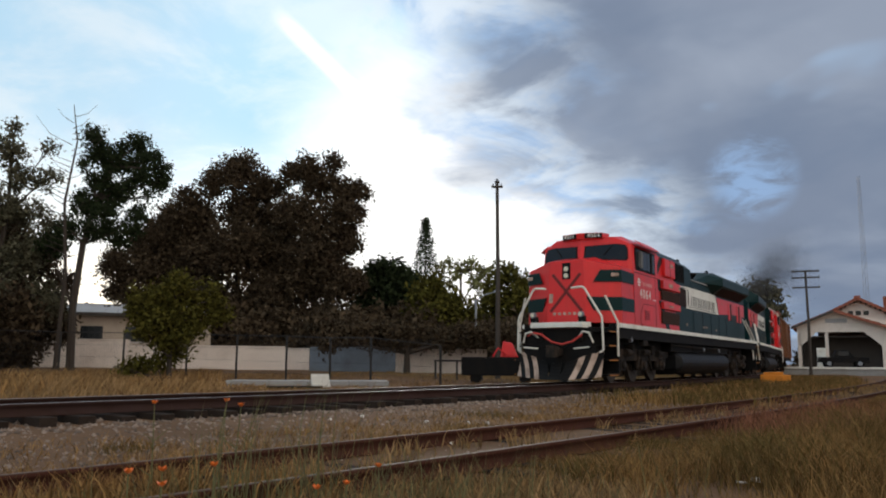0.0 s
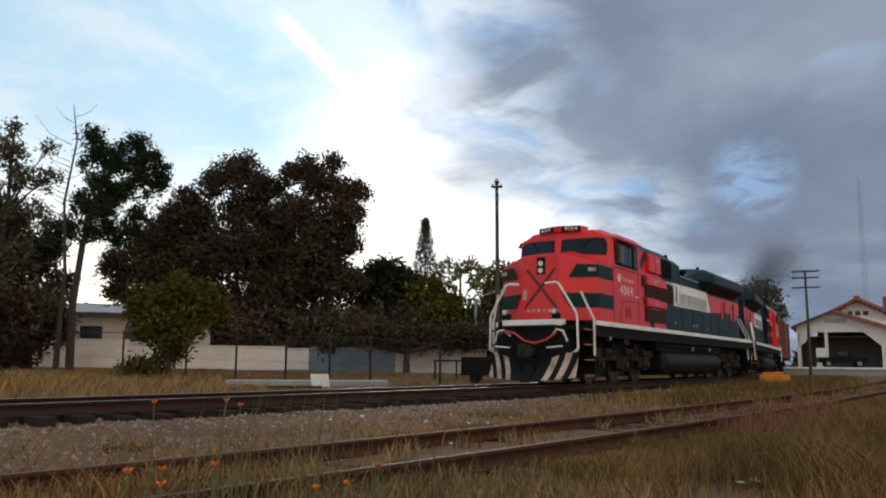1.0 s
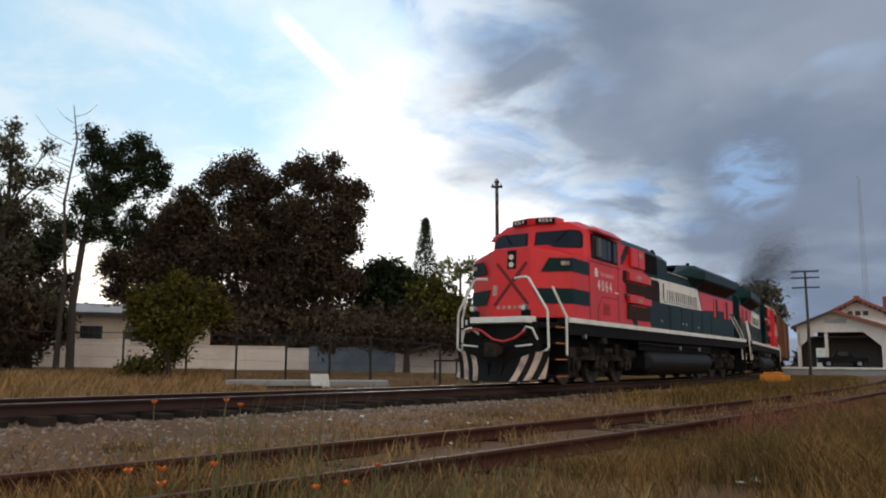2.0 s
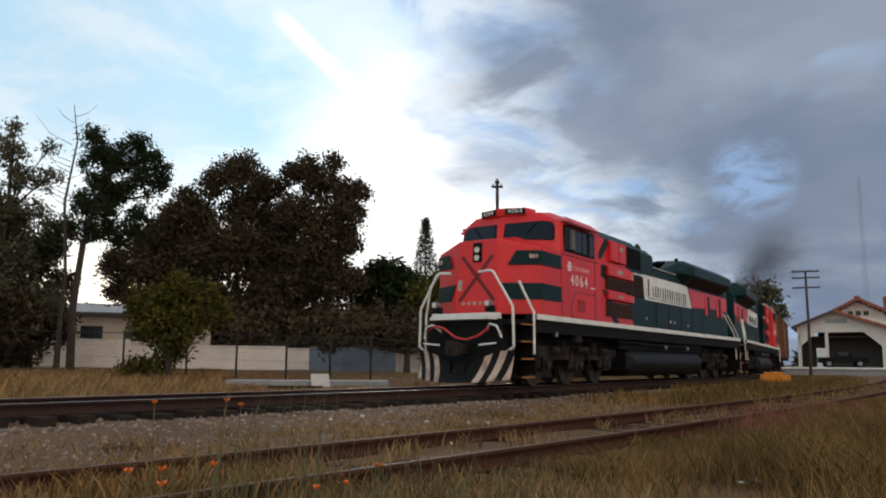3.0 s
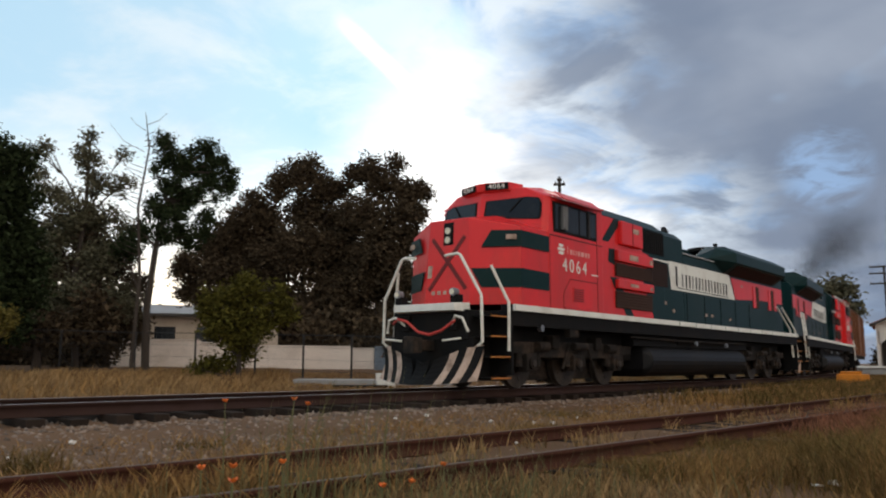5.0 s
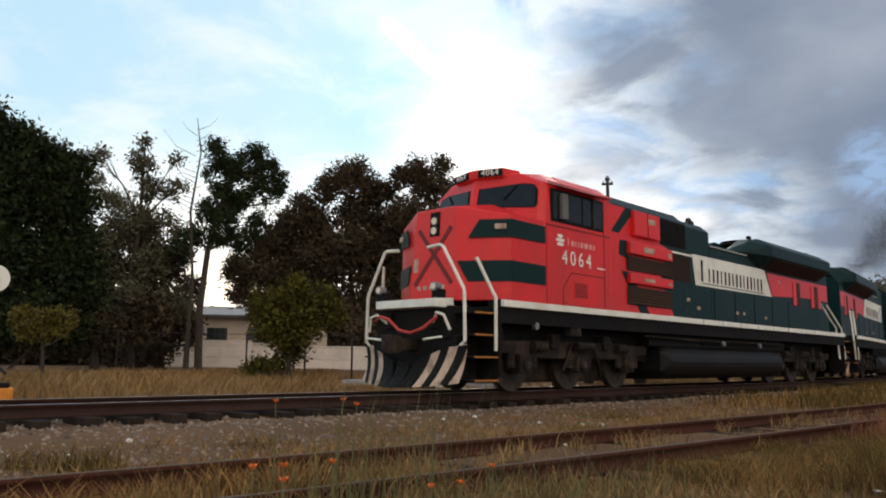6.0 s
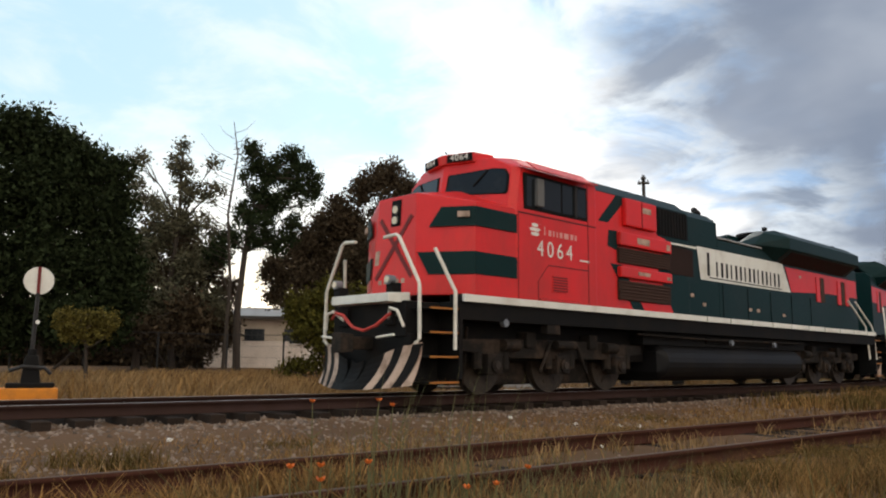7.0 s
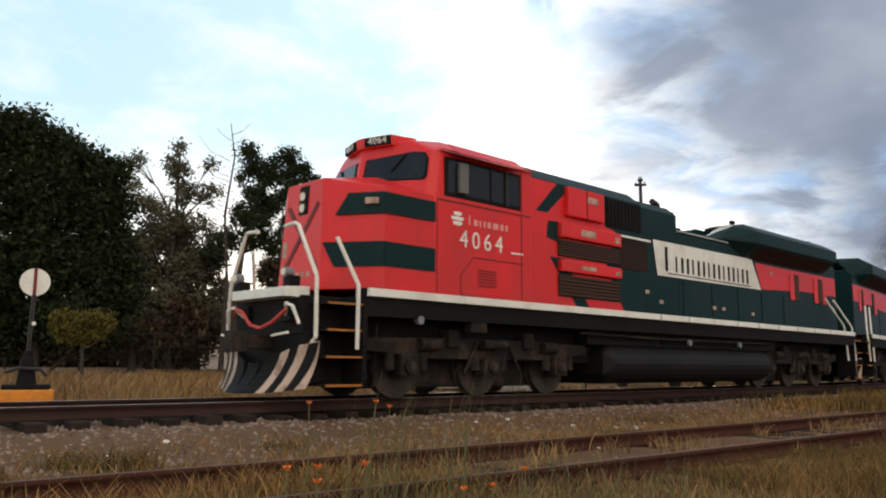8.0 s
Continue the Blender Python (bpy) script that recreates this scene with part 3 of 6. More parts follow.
        part("panel_seam", plate([(2.30, ys, 2.10), (2.32, ys, 2.10), (2.64, ys, 2.44), (2.62, ys, 2.44)], (0, s, 0), 0.006), surface_dark_red, cab)
        part("panel_seam", box(2.30, 2.32, *sorted((ys - s * 0.01, ys + s * 0.006)), 1.79, 2.10), surface_dark_red, cab)
        part("sill_tread", box(2.3, 3.62, *sorted((ys, s * 1.575)), 1.735, 1.77, 0.008), RED, cab)
        lv = part("louvre", box(2.72, 3.22, *sorted((ys - s * 0.01, ys + s * 0.008)), 1.92, 2.26), RED, cab, "small louvred vent")
        for k in range(6):
            part("slat", box(2.75, 3.19, *sorted((ys, ys + s * 0.022)), 1.945 + k * 0.052, 1.965 + k * 0.052), surface_dark_red, lv)
        if numbered:
            m = pose(2.83, ys + s * 0.006, 2.72, 90, 0, 0 if s < 0 else 180)
            writing("4064", 0.43, WHITE, cab, m, "white painted road number", 1.4)
        else:
            part("number_bar", box(2.2, 3.45, *sorted((ys, ys + s * 0.008)), 2.58, 2.88), WHITE, cab)
        # round badge and name bars, kept plain
        for k in range(3):
            z = 3.18 - 0.085 * k
            half = (0.10, 0.16, 0.12)[k]
            pts = [(2.23 - half * 0.9, ys, z - 0.045), (2.23 + half * 0.5, ys, z - 0.055), (2.23 + half, ys, z - 0.01), (2.23 + half * 0.8, ys, z + 0.012), (2.23 - half * 0.2, ys, z + 0.02), (2.23 - half, ys, z + 0.01)]
            part("badge_bar", plate(pts, (0, s, 0), 0.006), WHITE, cab, "white badge shape")
        for k, (w, h) in enumerate(((0.03, 0.17), (0.085, 0.11), (0.04, 0.11), (0.04, 0.11), (0.085, 0.11), (0.14, 0.11), (0.085, 0.11), (0.06, 0.11))):
            x = 2.50 + (0.0, 0.13, 0.27, 0.38, 0.48, 0.62, 0.82, 0.96)[k]
            part("name_bar", box(x, x + w, *sorted((ys, ys + s * 0.006)), 3.0, 3.0 + h), surface_pale_red, cab, "faded plain name bar")
        part("mark_bar", box(3.62, 3.95, *sorted((ys, ys + s * 0.006)), 2.60, 2.63), WHITE, cab)
    # cream plates over the roof slopes paint the sky mirrored in them
    if not numbered:
        for s in S:
            part("roof_panel", hull([(x, s * y, z) for x in (1.9, 4.2) for y, z in ((1.53, 3.98), (1.53, 4.27), (0.97, 4.64), (0.9, 4.5))]), PLASTER, cab, "cream panel painted as sky reflection on the roof edge")
    brow_pts = [(shield(y, 4.4) + dx, s * y, z) for s in S for y in (0.08, 0.66) for dx, z in ((-0.07, 4.40), (-0.10, 4.59), (0.5, 4.63), (0.5, 4.38))]
    brow = part("cab_brow", hull(brow_pts, 0.015), RED, cab, "red roof brow with number boards")
    for s in S:
        turn = math.degrees(math.atan(0.32)) * s
        m = pose(shield(0.40, 4.5) - 0.125, s * 0.40, 4.50, 90, 0, -90 - turn)
        nb = part("number_board", box(-0.27, 0.27, -0.075, 0.075, -0.03, 0.012, 0.006), BLACK, brow, "black number board")
        nb.matrix_basis = m
        if numbered:
            writing("4064", 0.18, WHITE, nb, pose(0, 0, 0.014), "white number")
    for y, h in ((-0.3, 0.1), (0.2, 0.14), (0.6, 0.1)):
        part("roof_antenna", box(2.6, 2.9, y - 0.1, y + 0.1, 4.56, 4.57 + h, 0.02), BLACK, cab)
    # air-conditioning and electrical cabinets behind the cab
    pts = [(x, s * y, z) for s in S for x in (4.2, 8.4) for y, z in ((1.25, 1.735), (1.25, 4.26), (0.92, 4.54))]
    cabinet = part("equipment_hood", hull(pts, 0.02), GREEN, e, "green equipment hood behind the cab")
    for s in S:
        y = s * 1.25
        o = (0, s, 0)
        P = lambda pts: [(a, y, b) for a, b in pts]
        part("red_panel", plate(P([(4.21, 1.75), (7.62, 1.75), (6.98, 2.70), (7.35, 3.40), (7.35, 3.50), (6.95, 3.56), (6.95, 4.24), (4.21, 4.24)]), o, 0.006), RED, cabinet, "red painted panel with slanted edge")
        part("green_slash", plate(P([(4.62, 3.60), (4.98, 3.60), (5.75, 4.24), (5.30, 4.24)]), o, 0.014), GREEN, cabinet)
        part("green_slash", plate(P([(4.95, 3.10), (5.0, 3.44), (5.34, 3.46), (5.34, 3.02)]), o, 0.010), GREEN, cabinet)
        part("green_slash", plate(P([(5.05, 2.72), (5.5, 2.72), (6.35, 1.77), (5.9, 1.77)]), o, 0.010), GREEN, cabinet)
        ya, yb = sorted((y, y + s * 0.12))
        bx = part("upper_locker", box(5.54, 6.80, ya, yb, 3.60, 4.22, 0.03), RED, cabinet, "red upper locker door")
        part("locker_seam", box(6.16, 6.18, *sorted((y, y + s * 0.126)), 3.60, 4.22), BLACK, bx)
        part("label_bar", box(6.2, 6.55, *sorted((y, y + s * 0.128)), 3.95, 4.08), PALE_STRIPE, bx)
        for z0, z1, g0, g1 in ((3.14, 3.44, 2.76, 3.10), (2.44, 2.68, 1.95, 2.38)):
            bx = part("filter_box", box(5.3, 7.42, ya, yb, z0, z1, 0.03), RED, cabinet, "red filter box with louvres below")
            part("label_bar", box(5.95, 6.45, *sorted((y, y + s * 0.127)), z0 + 0.08, z1 - 0.08), PALE_STRIPE, bx)
            part("label_bar", box(7.18, 7.34, *sorted((y, y + s * 0.127)), z0 + 0.06, z1 - 0.1), PALE_STRIPE, bx)
            part("filter_back", box(5.3, 7.42, *sorted((y, y + s * 0.04)), g0, g1), GRILLE, bx)
            n = 6
            for k in range(n):
                zz = g0 + (g1 - g0) * (k + 0.3) / n
                part("slat", box(5.3, 7.42, *sorted((y + s * 0.03, y + s * 0.075)), zz, zz + 0.03), GRILLE, bx)
        part("dynamic_brake_grille", box(7.0, 8.38, *sorted((y, y + s * 0.02)), 3.58, 4.22, 0.005), BLACK, cabinet, "dark air intake grille")
        part("intake_grille", box(7.50, 8.60, *sorted((y, y + s * 0.015)), 2.70, 3.36, 0.005), GRILLE_DARK, cabinet, "dark air intake grille")
        for k in range(10):
            part("slat", box(7.05 + k * 0.135, 7.09 + k * 0.135, *sorted((y, y + s * 0.035)), 3.60, 4.20), BLACK, cabinet)
        part("ledge", box(6.9, 8.7, *sorted((y, y + s * 0.06)), 3.40, 3.45), WHITE, cabinet)
    # engine hood
    pts = [(x, s * y, z) for s in S for x in (8.4, 10.4) for y, z in ((1.0, 1.735), (1.0, 4.30), (0.75, 4.52))]
    part("tall_hood", hull(pts, 0.02), GREEN, e, "tall green hood section")
    pts = [(x, s * y, z) for s in S for x in (10.4, 20.55) for y, z in ((1.0, 1.735), (1.0, 3.86), (0.82, 4.03))]
    hood = part("engine_hood", hull(pts, 0.02), GREEN, e, "long dark green engine hood")
    part("exhaust_stack", hull([(x, y, z) for x in (10.55, 11.1) for y in (-0.3, 0.3) for z in (4.0, 4.38)], 0.03), BLACK, e, "sooty exhaust stack")
    part("horn", tube([(10.3, -0.55, 4.5), (10.3, -0.55, 4.62), (9.95, -0.6, 4.66)], 0.05, 8, None, 0.08), DARK_METAL, e)
    part("horn", tube([(10.36, -0.7, 4.34), (10.55, -0.72, 4.40), (10.66, -0.72, 4.40)], 0.04, 8, None, 0.075), DARK_METAL, e)
    part("horn_bracket", box(10.2, 10.5, -0.8, -0.4, 4.28, 4.34, 0.01), DARK_METAL, e)
    for s in S:
        part("roof_ledge", box(10.42, 13.2, *sorted((s * 0.82, s * 1.02)), 3.90, 3.94, 0.008), ROOF_GREY, e, "pale grey roof edge strip")
    for k in range(5):
        part("roof_hatch", box(11.2 + 0.35 * k, 11.5 + 0.35 * k, -0.6, 0.6, 4.02, 4.06, 0.01), GREEN, hood)
    for s in S:
        y, o = s * 1.0, (0, s, 0)
        part("name_panel", plate([(9.28, y, 3.58), (14.42, y, 3.60), (14.95, y, 2.76), (9.45, y, 2.73)], o, 0.008), WHITE, hood, "white name panel with plain dark shapes")
        # plain upright bars stand in for the painted name
        yy = sorted((y, y + s * 0.014))
        part("name_bar", box(9.80, 9.92, yy[0], yy[1], 2.86, 3.46), BLACK, hood)
        for k in range(15):
            x = 10.28 + 0.27 * k
            part("name_bar", box(x, x + (0.11 if k % 3 else 0.075), yy[0], yy[1], 2.87, 3.26), BLACK, hood)
        part("name_underline", box(9.9, 14.3, yy[0], yy[1], 2.80, 2.825), BLACK, hood)
        part("red_rear_panel", plate([(14.62, y, 3.52), (20.5, y, 3.52), (20.5, y, 2.92), (17.9, y, 2.92), (15.0, y, 2.78)], o, 0.008), RED, hood, "red painted rear panel")
        for k, xx in enumerate((16.9, 17.25, 18.7, 19.05, 19.4)):
            part("hood_door", box(xx, xx + 0.3, *sorted((y, y + s * 0.03)), 2.6, 3.4, 0.01), GRILLE if k in (1, 3) else RED, hood)
        for k in range(5):
            part("hood_door_seam", box(10.6 + k * 1.45, 10.615 + k * 1.45, *sorted((y, y + s * 0.012)), 1.78, 2.68), BLACK, hood)
        for xx, zz in ((8.9, 2.25), (9.5, 2.05), (12.1, 2.05), (12.6, 2.05), (14.3, 2.0), (15.6, 3.25), (17.4, 3.3)):
            part("label_bar", box(xx, xx + 0.16, *sorted((y, y + s * 0.012)), zz, zz + 0.09), PALE_STRIPE, hood)
        # flared radiator section
        pts = [(x, s * yv, z) for x, t in ((13.9, 1), (19.5, 1)) for yv, z in ((0.9, 3.52), (1.48, 3.94), (1.48, 4.28), (1.05, 4.54), (0.4, 4.58))]
        pts += [(12.7, s * 0.95, 4.0), (12.7, s * 0.4, 4.06), (13.3, s * 1.0, 4.40), (19.75, s * 0.9, 3.9), (19.75, s * 0.4, 4.40)]
        rad = part("radiator_flare", hull(pts, 0.02), GREEN, e, "flared green radiator housing")
        part("radiator_screen", plate([(14.2, s * 0.99, 3.60), (19.2, s * 0.99, 3.60), (19.2, s * 1.40, 3.885), (14.2, s * 1.40, 3.885)], (0, s * 0.58, -0.81), 0.02), GRILLE_DARK, rad, "dark radiator screen")
        for k in range(2):
            part("lifting_lug", box(13.6 + 5.2 * k, 13.75 + 5.2 * k, *sorted((s * 0.8, s * 0.9)), 4.53, 4.62), BLACK, rad)
    for k in range(3):
        part("radiator_fan", disc((15.0 + 1.6 * k, 0, 4.60), (0, 0, 1), 0.62, 0.12, 20), BLACK, e)
    return e, sets


GRILLE_DARK = surface("sooty_grille", (0.028, 0.015, 0.012), 0.7, gloss=0.1, vary=0.4, scale=6, bump=0.2)
surface_dark_red = surface("dark_red_seam", (0.15, 0.016, 0.016), 0.55, vary=0.15, scale=3, bump=0.03)
surface_pale_red = surface("faded_pale_paint", (0.66, 0.30, 0.27), 0.5, vary=0.15, scale=3, bump=0.03)
engine_lead, wheels_lead = build_engine("locomotive", "red and green diesel locomotive leading the train, headlights lit", True)
engine_next, wheels_next = build_engine("locomotive", "second red and green diesel locomotive coupled behind, reversed", False)


# ---- the ground ----
def rise(x, y):
    r = math.hypot(x, y)
    far = y - line_y(max(-30.0, min(x, 60.0)))
    z = -0.37
    if abs(far) < 2.4:
        z += 0.09 * min((2.4 - abs(far)) / 0.8, 1)
    beside = abs(y - siding_y(max(-30.0, min(x, 60.0))))
    if beside < 1.7:
        z += 0.03 * min((1.7 - beside) / 0.6, 1)
    if far > 1.4:
        z -= 0.05 * min((far - 1.4) / 2, 1)
    if far > 12:
        z += 0.5 * min((far - 12) / 30, 1.0)
    return z + (0.035 * noise.noise((x * 0.5, y * 0.5, 0)) + 0.015 * noise.noise((x * 2.1, y * 2.1, 3)) if r < 70 else 0)


def ground_sheet():
    xs = np.concatenate([[-2500, -900, -300, -120], np.arange(-60, -12, 6), np.arange(-12, 40, 0.5), np.arange(40, 120, 4), [160, 300, 900, 2500]])
    ys = np.concatenate([[-2500, -900, -300, -100, -40, -20, -8], np.arange(-3, 18, 0.4), np.arange(18, 70, 2.5), [90, 140, 300, 900, 2500]])
    verts = np.array([(x, y, rise(x, y)) for x in xs for y in ys])
    n = len(ys)
    faces = np.array([(i * n + j, (i + 1) * n + j, (i + 1) * n + j + 1, i * n + j + 1) for i in range(len(xs) - 1) for j in range(n - 1)])
    me = cloud_mesh("ground", verts, faces, DIRT)
    me.shade_smooth()
    return tagged(new("ground", me), "dry brown trackside earth with gravel", "ground", kind="structure")


ground_sheet()


def slope(f, x):
    return math.degrees(math.atan2(f(x + 0.5) - f(x - 0.5), 1.0))


def railway(name, f, top, height, label, head, flank):
    track = thing(name, label, "railway track", kind="structure")
    for s in (-1, 1):
        prof = [(-0.065, -height), (-0.065, -height + 0.015), (-0.01, -height + 0.03), (-0.01, -0.045), (-0.034, -0.035), (-0.034, -0.004), (0.034, -0.004), (0.034, -0.035), (0.01, -0.045), (0.01, -height + 0.03), (0.065, -height + 0.015), (0.065, -height)]
        xs = np.concatenate([np.arange(-25, 45, 1.0), np.arange(45, 131, 4.0)])
        n = len(prof)
        vs = [(x, f(x) + s * 0.752 + a, top + b) for x in xs for a, b in prof]
        fs = [(i * n + k, i * n + (k + 1) % n, (i + 1) * n + (k + 1) % n, (i + 1) * n + k) for i in range(len(xs) - 1) for k in range(n)]
        part_ob = new("rail", cloud_mesh("rail", np.array(vs), np.array(fs), flank))
        part_ob.parent = track
        strip = [(x, f(x) + s * 0.752 + a, top + b) for x in xs for a, b in ((-0.03, -0.003), (-0.03, 0.0), (0.03, 0.0), (0.03, -0.003))]
        fs = [(i * 4 + k, i * 4 + (k + 1) % 4, (i + 1) * 4 + (k + 1) % 4, (i + 1) * 4 + k) for i in range(len(xs) - 1) for k in range(4)]
        hd = new("running_surface", cloud_mesh("running_surface", np.array(strip), np.array(fs), head))
        hd.parent = part_ob
    return track


main_track = railway("railway_track", line_y, 0.0, 0.17, "main line track with polished rails on dark sleepers", RAIL_TOP, RAIL_RUST)
side_track = railway("siding_track", siding_y, -0.18, 0.15, "rusty siding track half sunk in weeds", RAIL_OLD, RAIL_RED)


# ---- beyond the line ----
def bearing_pose(bearing, r, z=None, turn=0.0):
    """A pose at a bearing and range from the camera's stand, its y axis pointing away from it."""
    b = radians(bearing)
    x, y = r * math.sin(b), r * math.cos(b)
    return pose(x, y, rise(x, y) if z is None else z, 0, 0, -bearing + turn)


def fence():
    posts = [(7.13, 42.0, 2.10), (12.49, 42.0, 2.10), (16.73, 42.5, 2.10), (21.28, 43.0, 2.10), (25.81, 43.0, 2.10), (29.66, 41.0, 2.10), (33.69, 39.0, 2.05), (37.00, 37.5, 2.05), (40.40, 36.0, 2.05), (43.45, 35.0, 2.00), (46.34, 34.5, 2.00), (51.33, 34.0, 1.70)]
    f = thing("chain_link_fence", "old wire fence on thin dark steel posts", "fence")
    tops = []
    for b, r, h in posts:
        m = bearing_pose(b, r)
        p = m.translation
        part("post", tube([(p.x, p.y, p.z - 0.1), (p.x, p.y, p.z + h)], 0.05, 8), DARK_METAL, f)
        tops.append(Vector((p.x, p.y, p.z)))
    for a, b, pa, pb in zip(tops, tops[1:], posts, posts[1:]):
        for k in (1.0, 0.72, 0.45, 0.2):
            part("top_rail" if k == 1 else "wire", tube([a + Vector((0, 0, pa[2] * k)), b + Vector((0, 0, pb[2] * k))], 0.02 if k == 1 else 0.005, 5), DARK_METAL, f)
        # woven wire between two posts
        bm = bmesh.new()
        n = 26
        for k in range(n):
            for d in (-1, 1):
                u0, u1 = k / n, (k + d * 3) / n
                if 0 <= u1 <= 1:
                    p0, p1 = a.lerp(b, u0), a.lerp(b, u1) + Vector((0, 0, pa[2]))
                    tube([p0, p1], 0.0025, 3, bm)
        part("wire_mesh", bm, DARK_METAL, f, "woven wire netting")


fence()


def garden_wall(b0, b1, r, z0, z1, material, name, label):
    m0, m1 = bearing_pose(b0, r).translation, bearing_pose(b1, r).translation
    d = (m1 - m0)
    d.z = 0
    a = -math.degrees(math.atan2(d.x, d.y)) + 90
    w = thing(name, label, "wall", kind="structure", at=pose(m0.x, m0.y, 0, 0, 0, a))
    n = max(1, round(d.length / 3.0))
    for k in range(n):
        part("wall_bay", box(d.length * k / n + 0.01, d.length * (k + 1) / n - 0.01, -0.1, 0.1, z0 - 0.9, z1, 0.02), material, w)
        part("pier", box(d.length * k / n - 0.14, d.length * k / n + 0.14, -0.15, 0.15, z0 - 0.9, z1 + 0.05, 0.02), material, w)
    part("coping", box(0, d.length, -0.16, 0.16, z1, z1 + 0.06, 0.02), material, w)


for args in ((24.33, 30.05, 60.0, 0.0, 1.95, PLASTER, 'garden_wall_1', 'long off-white plastered garden wall'),
             (29.88, 40.31, 60.5, 0.0, 1.61, PLASTER, 'garden_wall_2', 'off-white plastered garden wall, lower stretch'),
             (40.31, 42.00, 63.0, 0.0, 1.52, PLASTER, 'garden_wall_3', 'pale wall stretch behind the trees'),
             (42.16, 48.09, 60.0, 0.0, 1.59, BLUEGREY, 'yard_wall_1', 'grey-blue sheet metal yard wall'),
             (48.26, 54.67, 58.0, 0.0, 1.48, PLASTER, 'yard_wall_2', 'white painted yard wall')):
    garden_wall(*args)


def house(at, w, d, eave, ridge):
    h = thing("house", "low cream house with a pale grey sheet roof", "house", at=at)
    wall = part("wall", box(-w / 2, w / 2, 0, d, -1, eave, 0.02), CREAM, h)
    for x in (-w * 0.36, -w * 0.05, w * 0.28):
        win = part("window", box(x - 0.75, x + 0.75, -0.05, 0.05, eave - 2.1, eave - 1.0, 0.01), GLASS, wall, "dark barred window")
        part("window_frame", box(x - 0.82, x + 0.82, -0.07, 0.03, eave - 2.2, eave - 2.1, 0.01), PLASTER, win)
        for k in range(4):
            part("window_bar", box(x - 0.6 + 0.4 * k, x - 0.57 + 0.4 * k, -0.08, -0.04, eave - 2.1, eave - 1.0), DARK_METAL, win)
    for k in range(12):
        x0, x1 = -w / 2 - 0.5 + (w + 1) * k / 12, -w / 2 - 0.5 + (w + 1) * (k + 1) / 12 - 0.02
        part("roof_sheet", hull([(x, y, z + o) for x in (x0, x1) for o in (0, 0.06) for y, z in ((-0.7, eave - 0.1), (d / 2, ridge))]), ROOF_GREY, h)
        part("roof_sheet", hull([(x, y, z + o) for x in (x0, x1) for o in (0, 0.06) for y, z in ((d + 0.7, eave - 0.1), (d / 2, ridge))]), ROOF_GREY, h)
    part("fascia", box(-w / 2 - 0.5, w / 2 + 0.5, -0.76, -0.7, eave - 0.28, eave - 0.04), TIMBER, h)


house(bearing_pose(30.8, 63.0), 9.7, 7, 3.95, 4.75)


